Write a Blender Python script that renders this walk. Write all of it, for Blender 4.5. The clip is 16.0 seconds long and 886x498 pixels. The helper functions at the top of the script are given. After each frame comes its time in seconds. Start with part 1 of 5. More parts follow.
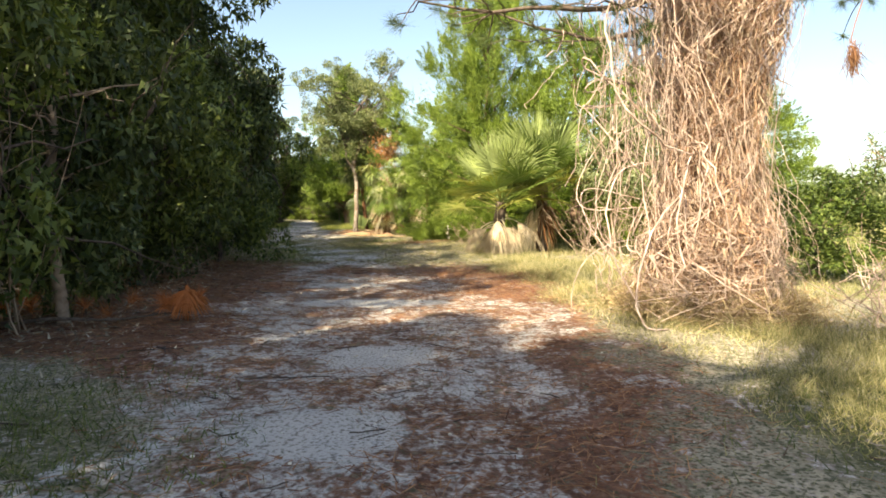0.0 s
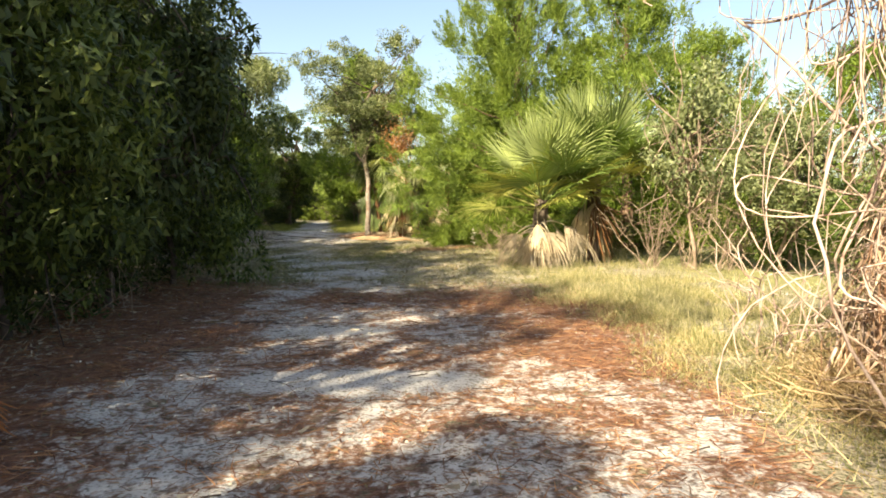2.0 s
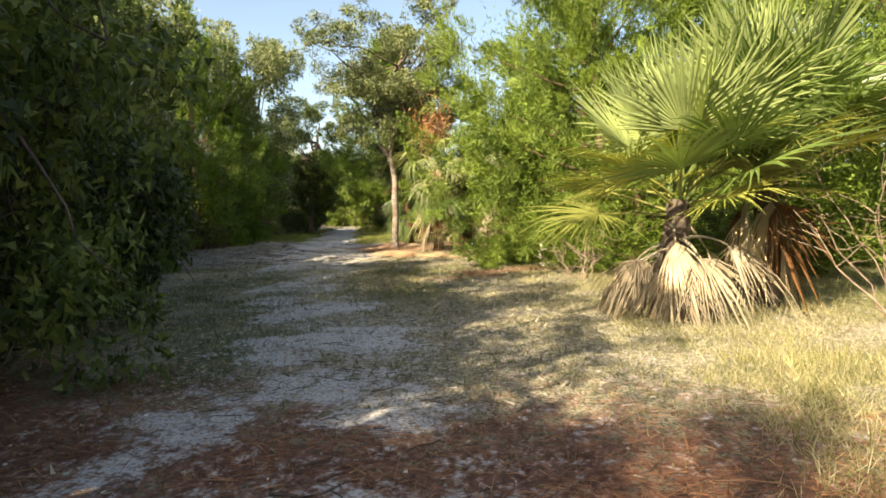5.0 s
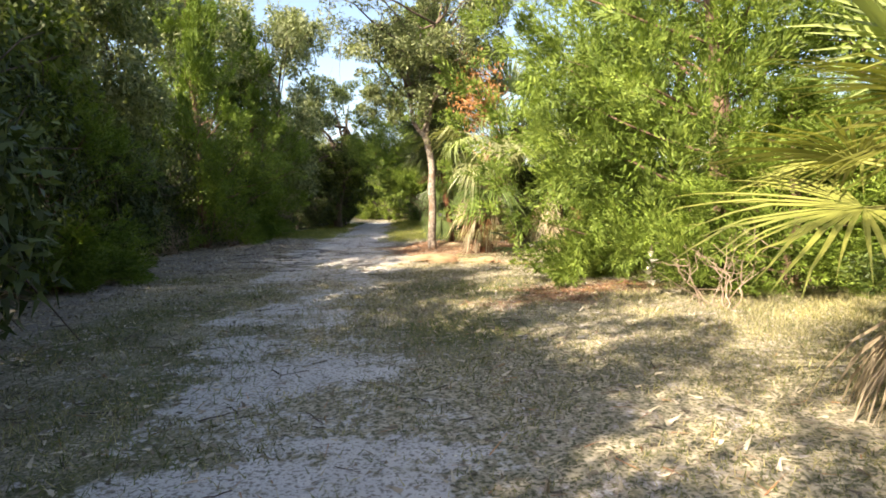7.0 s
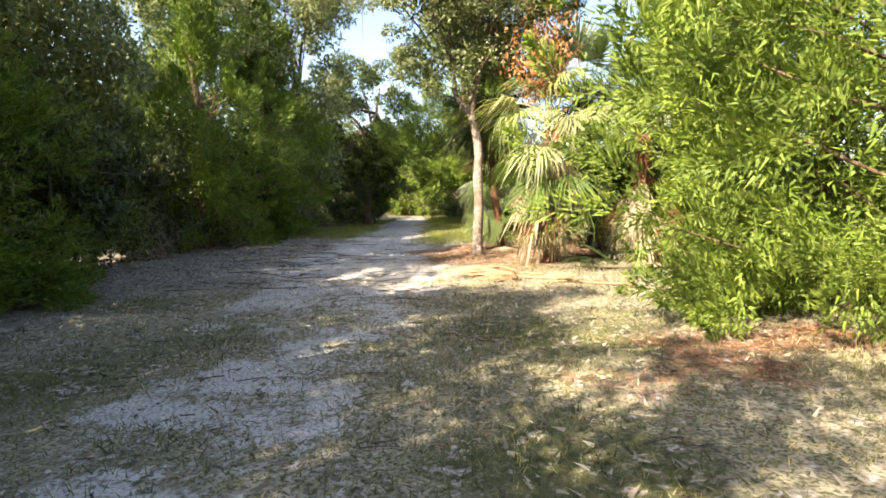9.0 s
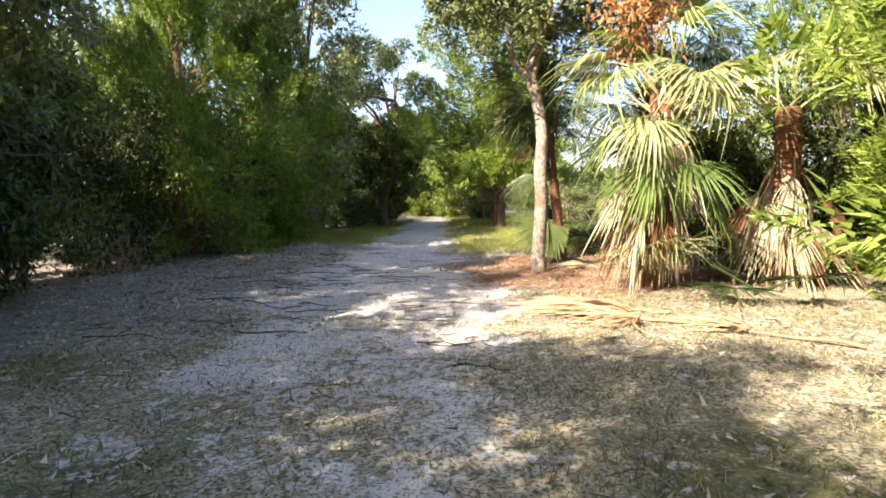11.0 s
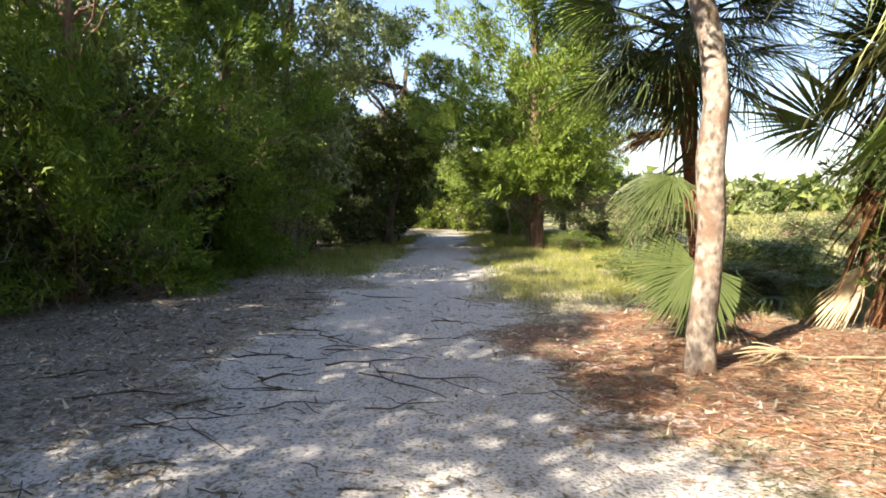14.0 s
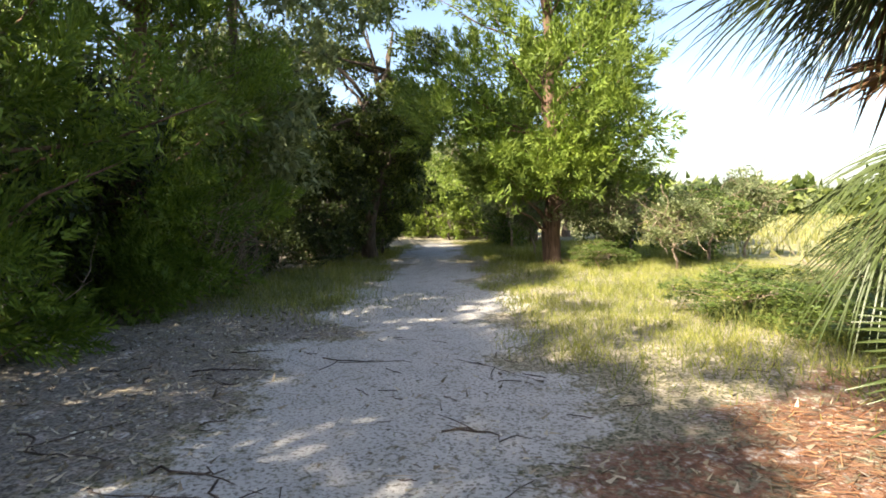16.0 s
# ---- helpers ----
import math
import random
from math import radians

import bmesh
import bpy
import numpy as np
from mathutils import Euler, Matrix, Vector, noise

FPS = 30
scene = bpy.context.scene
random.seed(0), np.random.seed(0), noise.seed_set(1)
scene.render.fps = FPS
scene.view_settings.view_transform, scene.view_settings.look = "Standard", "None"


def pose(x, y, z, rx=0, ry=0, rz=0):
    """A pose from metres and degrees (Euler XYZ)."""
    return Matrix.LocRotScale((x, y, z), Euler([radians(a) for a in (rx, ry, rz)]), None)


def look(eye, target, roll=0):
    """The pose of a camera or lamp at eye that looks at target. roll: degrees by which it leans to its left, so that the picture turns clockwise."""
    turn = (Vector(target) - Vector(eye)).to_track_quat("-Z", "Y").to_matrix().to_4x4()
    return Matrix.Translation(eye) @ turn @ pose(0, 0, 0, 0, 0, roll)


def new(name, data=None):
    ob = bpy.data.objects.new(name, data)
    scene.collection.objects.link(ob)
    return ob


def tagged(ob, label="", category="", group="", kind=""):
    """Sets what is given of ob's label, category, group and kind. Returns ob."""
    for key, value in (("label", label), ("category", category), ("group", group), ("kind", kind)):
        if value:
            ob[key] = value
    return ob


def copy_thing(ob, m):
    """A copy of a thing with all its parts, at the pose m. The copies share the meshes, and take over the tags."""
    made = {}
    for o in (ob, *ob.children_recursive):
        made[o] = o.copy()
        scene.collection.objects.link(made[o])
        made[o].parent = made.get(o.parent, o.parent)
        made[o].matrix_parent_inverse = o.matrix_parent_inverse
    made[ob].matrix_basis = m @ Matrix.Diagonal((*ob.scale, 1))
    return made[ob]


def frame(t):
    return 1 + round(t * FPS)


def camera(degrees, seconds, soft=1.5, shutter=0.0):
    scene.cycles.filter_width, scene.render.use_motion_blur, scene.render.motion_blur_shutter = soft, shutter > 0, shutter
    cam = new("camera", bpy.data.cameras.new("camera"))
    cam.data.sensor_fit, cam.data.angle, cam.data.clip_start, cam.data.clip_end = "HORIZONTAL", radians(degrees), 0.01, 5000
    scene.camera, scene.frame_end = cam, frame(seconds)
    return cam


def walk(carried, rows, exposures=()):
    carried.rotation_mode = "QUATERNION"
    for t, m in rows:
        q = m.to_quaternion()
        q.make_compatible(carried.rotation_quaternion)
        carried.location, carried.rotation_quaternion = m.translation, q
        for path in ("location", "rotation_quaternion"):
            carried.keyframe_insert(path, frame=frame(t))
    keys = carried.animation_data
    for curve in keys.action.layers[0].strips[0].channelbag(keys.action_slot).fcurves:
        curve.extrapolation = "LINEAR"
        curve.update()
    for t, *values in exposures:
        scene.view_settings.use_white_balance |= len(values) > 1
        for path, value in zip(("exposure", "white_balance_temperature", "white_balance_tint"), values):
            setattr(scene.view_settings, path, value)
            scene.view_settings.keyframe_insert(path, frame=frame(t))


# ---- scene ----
cam = camera(73.8, 16.0, soft=1.75)
EXPOSURE = 1.47
METRES, EYE, TILT, LEAN, TURN = 29.4, 1.38, 0.0, 0.0, 0.0
ROWS = [
    (0.0, 0.0, 0.0, 0.0, 0.02, -4.07, -0.32),
    (0.5, 0.0023, 0.03, 0.0001, 0.4, -4.14, -0.32),
    (1.0, 0.0002, 0.0629, 0.002, 1.11, -4.19, -0.15),
    (1.5, -0.0023, 0.0924, 0.0027, 1.68, -4.37, 0.15),
    (2.0, -0.0026, 0.1238, 0.0022, 2.1, -4.32, 0.37),
    (2.5, -0.0026, 0.155, 0.0024, 2.44, -4.33, 0.72),
    (3.0, -0.0036, 0.1876, 0.0032, 3.15, -4.21, 0.82),
    (3.5, -0.0084, 0.2176, 0.0037, 3.98, -4.02, 1.08),
    (4.0, -0.0117, 0.2486, 0.0066, 4.57, -4.09, 1.39),
    (6.5, -0.0388, 0.415, 0.0034, 8.08, -4.58, 1.68),
    (7.0, -0.0452, 0.4463, 0.0044, 9.22, -4.85, 1.71),
    (7.5, -0.0553, 0.4746, 0.006, 10.3, -4.99, 1.62),
    (8.0, -0.0604, 0.5042, 0.004, 11.01, -5.19, 1.55),
    (8.5, -0.0685, 0.5359, 0.0042, 11.7, -5.3, 1.47),
    (9.0, -0.0772, 0.5675, 0.0028, 12.5, -5.21, 1.46),
    (11.5, -0.1379, 0.7047, 0.0013, 13.68, -5.16, 1.04),
    (12.0, -0.1486, 0.7319, 0.0019, 13.89, -4.94, 0.96),
    (12.5, -0.1584, 0.7603, 0.0018, 14.05, -4.59, 0.79),
    (13.0, -0.1669, 0.7889, 0.0038, 14.06, -4.61, 0.81),
    (13.5, -0.1742, 0.8213, 0.0036, 14.06, -4.45, 0.71),
    (14.0, -0.185, 0.8494, 0.0039, 14.1, -4.37, 0.41),
    (14.5, -0.1953, 0.8785, 0.0045, 13.98, -4.37, 0.37),
    (15.0, -0.2064, 0.9062, 0.0038, 13.39, -4.24, 0.59),
    (15.5, -0.2128, 0.9359, 0.0031, 12.65, -3.95, 0.88),
    (16.0, -0.2219, 0.9645, 0.0044, 12.6, -3.87, 0.98),
]
walk(cam, [(t, pose(0, 0, EYE, TILT, LEAN, TURN) @ pose(METRES * x, METRES * y, METRES * z, 90 + pitch, roll, yaw)) for t, x, y, z, yaw, pitch, roll in ROWS], exposures=[(0.0, EXPOSURE + 0.3, 7300, 7), (4.0, EXPOSURE + 0.15, 7600, 7), (6.5, EXPOSURE + 0.45, 7000, 13), (9.0, EXPOSURE + 0.75, 6900, 13), (12.0, EXPOSURE + 0.6, 6600, 16), (14.0, EXPOSURE + 0.5, 6600, 14), (16.0, EXPOSURE + 0.5, 6700, 11)])

# ---- world and sun ----
SUN_TRAVEL = Vector((0.55, 0.835, 0.0)).normalized()   # the way the light goes over the ground
SUN_ELEV = radians(41)
world = bpy.data.worlds.new("sky")
scene.world = world
world.use_nodes = True
wn, wl = world.node_tree.nodes, world.node_tree.links
sky = wn.new("ShaderNodeTexSky")
sky.sky_type = "NISHITA"
sky.sun_disc = False
sky.sun_elevation = SUN_ELEV
sky.sun_rotation = math.atan2(-SUN_TRAVEL.x, -SUN_TRAVEL.y)
sky.dust_density = 2.0
wn["Background"].inputs["Strength"].default_value = 0.095
wl.new(sky.outputs[0], wn["Background"].inputs["Color"])
sun_data = bpy.data.lights.new("sun", "SUN")
sun_data.energy, sun_data.angle, sun_data.color = 5.0, radians(0.6), (1.0, 0.9, 0.72)
sun = new("sun", sun_data)
sun.matrix_world = look((0, 0, 30), Vector((0, 0, 30)) + SUN_TRAVEL * math.cos(SUN_ELEV) - Vector((0, 0, math.sin(SUN_ELEV))))

# ---- small tools ----
rng = np.random.default_rng(7)


def lattice(ix, iy, seed):
    h = (ix.astype(np.int64) * 374761393 + iy.astype(np.int64) * 668265263 + seed * 974711) & 0xFFFFFFFF
    h = ((h ^ (h >> 13)) * 1274126177) & 0xFFFFFFFF
    return ((h ^ (h >> 16)) & 0xFFFF) / 65535.0


def vnoise(x, y, size, seed=0):
    """Smooth noise from 0 to 1 over the plan, with features of that size in metres."""
    x, y = np.asarray(x, float) / size, np.asarray(y, float) / size
    ix, iy = np.floor(x), np.floor(y)
    fx, fy = x - ix, y - iy
    fx, fy = fx * fx * (3 - 2 * fx), fy * fy * (3 - 2 * fy)
    a, b = lattice(ix, iy, seed), lattice(ix + 1, iy, seed)
    c, d = lattice(ix, iy + 1, seed), lattice(ix + 1, iy + 1, seed)
    return (a * (1 - fx) + b * fx) * (1 - fy) + (c * (1 - fx) + d * fx) * fy


def smooth(e0, e1, x):
    t = np.clip((np.asarray(x, float) - e0) / (e1 - e0), 0, 1)
    return t * t * (3 - 2 * t)


def unit(v):
    v = np.asarray(v, float)
    return v / np.maximum(np.linalg.norm(v, axis=-1, keepdims=True), 1e-9)


class Quads:
    """Gathers quads and leaf triangles, to be made into one mesh."""

    def __init__(self):
        self.v, self.q, self.t, self.n = [], [], [], 0

    def add(self, v, q):
        v = np.asarray(v, float).reshape(-1, 3)
        self.v.append(v)
        self.q.append(np.asarray(q, np.int64).reshape(-1, 4) + self.n)
        self.n += len(v)

    def tube(self, points, radii, sides=6, rough=0.0):
        p = np.asarray(points, float)
        n = len(p)
        r = np.broadcast_to(np.asarray(radii, float), (n,))
        t = unit(np.gradient(p, axis=0))
        ref = np.where(np.abs(t[:, 2:3]) > 0.9, [[1.0, 0, 0]], [[0, 0, 1.0]])
        ref = np.broadcast_to(ref[n // 2], (n, 3))
        a = unit(np.cross(t, ref))
        b = np.cross(t, a)
        ang = np.linspace(0, 2 * math.pi, sides, endpoint=False)
        rr = r[:, None] * (1 + rough * rng.uniform(-1, 1, (n, sides)))
        ring = p[:, None] + rr[..., None] * (np.cos(ang)[None, :, None] * a[:, None] + np.sin(ang)[None, :, None] * b[:, None])
        i, j = np.meshgrid(np.arange(n - 1), np.arange(sides), indexing="ij")
        k = (j + 1) % sides
        self.add(ring, np.stack([i * sides + j, i * sides + k, (i + 1) * sides + k, (i + 1) * sides + j], -1))
        return self

    def leaves(self, p, d, length, width, flat=None):
        """A pointed leaf at each p, along d."""
        n = len(p)
        d = unit(d)
        side = np.cross(d, rng.normal(size=(n, 3)) if flat is None else flat + 0.35 * rng.normal(size=(n, 3)))
        side = unit(side)
        up = np.cross(side, d)
        length, width = np.broadcast_to(length, (n,))[:, None], np.broadcast_to(width, (n,))[:, None]
        v = np.stack([p + side * width / 2, p - side * width / 2, p + d * length - up * length * 0.06], 1).reshape(-1, 3)
        self.v.append(v)
        self.t.append(np.arange(3 * n).reshape(n, 3) + self.n)
        self.n += len(v)
        return self

    def mesh(self, name, material, soft=False):
        v = np.concatenate(self.v)
        q = np.concatenate(self.q) if self.q else np.zeros((0, 4), int)
        t = np.concatenate(self.t) if self.t else np.zeros((0, 3), int)
        corners, count = np.concatenate([q.ravel(), t.ravel()]), len(q) + len(t)
        starts = np.concatenate([np.arange(len(q)) * 4, 4 * len(q) + np.arange(len(t)) * 3])
        me = bpy.data.meshes.new(name)
        me.vertices.add(len(v))
        me.vertices.foreach_set("co", v.astype(np.float32).ravel())
        me.loops.add(len(corners))
        me.loops.foreach_set("vertex_index", corners.astype(np.int32))
        me.polygons.add(count)
        me.polygons.foreach_set("loop_start", starts.astype(np.int32))
        me.polygons.foreach_set("use_smooth", np.full(count, soft, bool))
        me.update(calc_edges=True)
        me.materials.append(material)
        return me


def part(name, source, material, parent, label="", soft=False):
    data = source if isinstance(source, bpy.types.Mesh) else source.mesh(name, material, soft)
    ob = new(name, data)
    ob.parent = parent
    if label:
        ob["label"] = label
    return ob


def thing(name, place, label, category, group=""):
    ob = new(name)
    ob.empty_display_size = 0.2
    ob.matrix_basis = place
    return tagged(ob, label, category, group)


def wander(a, b, n, amount):
    """A crooked line from a to b."""
    a, b = np.asarray(a, float), np.asarray(b, float)
    s = np.linspace(0, 1, n)[:, None]
    off = np.cumsum(rng.normal(size=(n, 3)), 0)
    off -= off[:1] * (1 - s) + off[-1:] * s
    return a * (1 - s) + b * s + off * amount / math.sqrt(n)


# ---- materials ----
def material(name, rough=0.8):
    m = bpy.data.materials.new(name)
    m.use_nodes = True
    nt = m.node_tree
    b = nt.nodes["Principled BSDF"]
    b.inputs["Roughness"].default_value = rough
    b.inputs["Specular IOR Level"].default_value = 0.3
    return m, nt, b


def node(nt, kind, **values):
    nd = nt.nodes.new(kind)
    for key, value in values.items():
        nd.inputs[key.replace("_", " ")].default_value = value
    return nd


def ramp(nt, source, stops):
    r = nt.nodes.new("ShaderNodeValToRGB")
    els = r.color_ramp.elements
    while len(els) < len(stops):
        els.new(0.5)
    for e, (at, c) in zip(els, stops):
        e.position, e.color = at, (*c, 1)
    nt.links.new(source, r.inputs[0])
    return r.outputs[0]


def mix(nt, fac, a, b, blend="MIX"):
    m = nt.nodes.new("ShaderNodeMix")
    m.data_type, m.blend_type = "RGBA", blend
    for sock, val in ((m.inputs[0], fac), (m.inputs[6], a), (m.inputs[7], b)):
        if isinstance(val, (int, float)):
            sock.default_value = val
        elif isinstance(val, tuple):
            sock.default_value = (*val, 1)
        else:
            nt.links.new(val, sock)
    return m.outputs[2]


def place_noise(nt, scale, detail=4, stretch=(1, 1, 1), world_space=False):
    co = nt.nodes.new("ShaderNodeNewGeometry").outputs["Position"] if world_space else nt.nodes.new("ShaderNodeTexCoord").outputs["Object"]
    mp = nt.nodes.new("ShaderNodeMapping")
    mp.inputs["Scale"].default_value = stretch
    nt.links.new(co, mp.inputs["Vector"])
    n = node(nt, "ShaderNodeTexNoise", Scale=scale, Detail=detail)
    nt.links.new(mp.outputs[0], n.inputs["Vector"])
    return n.outputs["Fac"]


def leaf_material(name, dark, middle, light, glow=0.25, rough=0.5):
    """Foliage whose leaves differ one by one and patch by patch, and let some light through."""
    m, nt, b = material(name, rough)
    geo = nt.nodes.new("ShaderNodeNewGeometry")
    c = ramp(nt, geo.outputs["Random Per Island"], [(0.0, dark), (0.45, middle), (0.9, light), (1.0, light)])
    patch = ramp(nt, place_noise(nt, 1.3, 3, world_space=True), [(0.3, (0.6, 0.62, 0.6)), (0.7, (1.25, 1.2, 1.05))])
    c = mix(nt, 1.0, c, patch, "MULTIPLY")
    nt.links.new(c, b.inputs["Base Color"])
    tr = nt.nodes.new("ShaderNodeBsdfTranslucent")
    nt.links.new(mix(nt, 1.0, c, (1.15, 1.2, 0.6), "MULTIPLY"), tr.inputs[0])
    sh = nt.nodes.new("ShaderNodeMixShader")
    sh.inputs[0].default_value = glow
    nt.links.new(b.outputs[0], sh.inputs[1])
    nt.links.new(tr.outputs[0], sh.inputs[2])
    nt.links.new(sh.outputs[0], nt.nodes["Material Output"].inputs[0])
    return m


def bark_material(name, dark, light, spot=None, stretch=(1, 1, 0.25), scale=14, depth=0.5):
    m, nt, b = material(name, 0.9)
    f = place_noise(nt, scale, 6, stretch)
    c = ramp(nt, f, [(0.32, dark), (0.66, light)])
    if spot:
        c = mix(nt, ramp(nt, place_noise(nt, 4.0, 5), [(0.5, (0, 0, 0)), (0.62, (1, 1, 1))]), c, spot)
    nt.links.new(c, b.inputs["Base Color"])
    bump = node(nt, "ShaderNodeBump", Strength=depth, Distance=0.02)
    nt.links.new(f, bump.inputs["Height"])
    nt.links.new(bump.outputs[0], b.inputs["Normal"])
    return m


# green and glow lifted to stand in for sun on the tree tops
M_OAK = leaf_material("brightened_oak_leaf", (0.035, 0.055, 0.015), (0.085, 0.12, 0.03), (0.19, 0.23, 0.07), 0.3)
# a dark leaf by nature, its colour lowered further for shade in the gaps
M_DARK = leaf_material("shade_darkened_leaf", (0.02, 0.034, 0.012), (0.042, 0.064, 0.02), (0.09, 0.12, 0.038), 0.25)
# silvery green, brightened with extra glow for sunlight that misses these crowns
M_SILVER = leaf_material("silver_green_leaf", (0.09, 0.115, 0.05), (0.18, 0.215, 0.105), (0.31, 0.34, 0.2), 0.35)
M_CEDAR = leaf_material("cedar_spray", (0.1, 0.155, 0.026), (0.155, 0.225, 0.04), (0.225, 0.295, 0.06), 0.22, 0.6)
# cedar green darkened in colour for shade: inner sprays and the wood's cedars
M_CEDARDARK = leaf_material("shaded_cedar_spray", (0.085, 0.14, 0.02), (0.125, 0.195, 0.028), (0.2, 0.28, 0.046), 0.25, 0.6)
# fan green with shade put into the colour, for the palms under cover
M_FANSHADE = leaf_material("shaded_palm_fan", (0.026, 0.045, 0.017), (0.05, 0.075, 0.027), (0.09, 0.12, 0.045), 0.15, 0.35)
M_MYRTLE = leaf_material("shrub_leaf", (0.05, 0.085, 0.02), (0.1, 0.15, 0.035), (0.17, 0.22, 0.06), 0.25)
M_BRIGHT = leaf_material("bright_leaf", (0.07, 0.11, 0.015), (0.13, 0.19, 0.025), (0.2, 0.26, 0.05), 0.3)
M_PINE = leaf_material("pine_needle", (0.04, 0.07, 0.025), (0.08, 0.12, 0.04), (0.14, 0.17, 0.06), 0.15)
M_BROWNLEAF = leaf_material("dead_leaf", (0.2, 0.08, 0.03), (0.33, 0.15, 0.06), (0.45, 0.24, 0.11), 0.2)
M_NEEDLE = leaf_material("fallen_needle", (0.11, 0.045, 0.026), (0.24, 0.11, 0.06), (0.4, 0.22, 0.125), 0.05, 0.8)
M_STRAW = leaf_material("dry_straw", (0.2, 0.14, 0.08), (0.36, 0.26, 0.15), (0.52, 0.42, 0.28), 0.15, 0.8)
M_VINELEAF = leaf_material("dead_vine_leaf", (0.25, 0.15, 0.1), (0.44, 0.3, 0.23), (0.62, 0.49, 0.41), 0.15, 0.8)
M_GRASS = leaf_material("verge_grass", (0.11, 0.135, 0.045), (0.29, 0.27, 0.13), (0.55, 0.49, 0.33), 0.3, 0.6)
M_TURF = leaf_material("short_turf", (0.075, 0.095, 0.035), (0.18, 0.185, 0.085), (0.42, 0.37, 0.22), 0.25, 0.6)
M_MARSH = leaf_material("marsh_grass", (0.13, 0.14, 0.045), (0.23, 0.235, 0.08), (0.36, 0.34, 0.15), 0.3, 0.6)
M_FAN = leaf_material("palm_fan", (0.1, 0.155, 0.045), (0.17, 0.24, 0.075), (0.29, 0.35, 0.15), 0.25, 0.35)
M_FANYEL = leaf_material("yellowing_palm_fan", (0.16, 0.2, 0.07), (0.27, 0.3, 0.135), (0.45, 0.45, 0.28), 0.25, 0.35)
M_FANDEAD = leaf_material("dead_palm_fan", (0.2, 0.13, 0.08), (0.36, 0.27, 0.18), (0.55, 0.47, 0.36), 0.15, 0.7)
M_FANBROWN = leaf_material("brown_palm_fan", (0.08, 0.04, 0.02), (0.17, 0.085, 0.04), (0.3, 0.16, 0.07), 0.15, 0.7)
M_FANRED = leaf_material("rust_red_palm_fan", (0.2, 0.06, 0.025), (0.38, 0.13, 0.05), (0.5, 0.2, 0.08), 0.15, 0.7)
M_BARK = bark_material("grey_brown_bark", (0.05, 0.035, 0.025), (0.17, 0.13, 0.1))
M_OAKBARK = bark_material("pale_mottled_bark", (0.1, 0.075, 0.058), (0.4, 0.34, 0.28), (0.17, 0.115, 0.08), (1, 1, 0.7), 19, 0.8)
M_CEDARBARK = bark_material("red_brown_stringy_bark", (0.075, 0.045, 0.03), (0.23, 0.145, 0.1), None, (1, 1, 0.12), 20)
M_PALMBARK = bark_material("rust_palm_bark", (0.11, 0.045, 0.025), (0.26, 0.12, 0.065), None, (0.5, 0.5, 2.0), 18, 0.7)
M_VINE = bark_material("bleached_vine", (0.3, 0.2, 0.155), (0.62, 0.49, 0.42), None, (1, 1, 1), 6, 0.3)
M_VINEDARK = bark_material("brown_vine", (0.13, 0.06, 0.035), (0.36, 0.21, 0.13), None, (1, 1, 1), 6, 0.3)
M_TWIG = bark_material("dark_twig", (0.04, 0.03, 0.025), (0.13, 0.1, 0.085), None, (1, 1, 1), 12, 0.3)
M_GREYTWIG = bark_material("grey_bare_twig", (0.16, 0.11, 0.08), (0.38, 0.29, 0.22), None, (1, 1, 1), 9, 0.3)
M_SHELL = leaf_material("shell_bits", (0.25, 0.24, 0.22), (0.5, 0.48, 0.44), (0.72, 0.7, 0.66), 0.0, 0.7)
M_LITTER = leaf_material("leaf_litter", (0.11, 0.09, 0.072), (0.28, 0.235, 0.19), (0.52, 0.46, 0.39), 0.05, 0.8)

# ---- the ground ----
TRACK_Y = np.array([-30, 0, 7, 10, 16, 20, 25, 30, 37.5, 41, 50, 56, 59, 63, 75.0])
TRACK_X = np.array([0.6, -0.4, -0.5, -1.2, -2.8, -4.3, -5.8, -7.0, -8.9, -9.7, -11.7, -13.1, -14.6, -18.5, -32.0])
WIDE_Y = np.array([-30, 0, 4, 7, 12, 16, 20, 22, 24.5, 27, 29, 31, 35, 38, 75, 95.0])
WIDE = np.array([1.5, 1.4, 1.5, 2.0, 1.7, 1.15, 0.95, 0.8, 1.1, 2.1, 1.8, 1.5, 1.3, 1.15, 0.7, 0.6])


def track_x(y):
    return np.interp(y, TRACK_Y, TRACK_X)


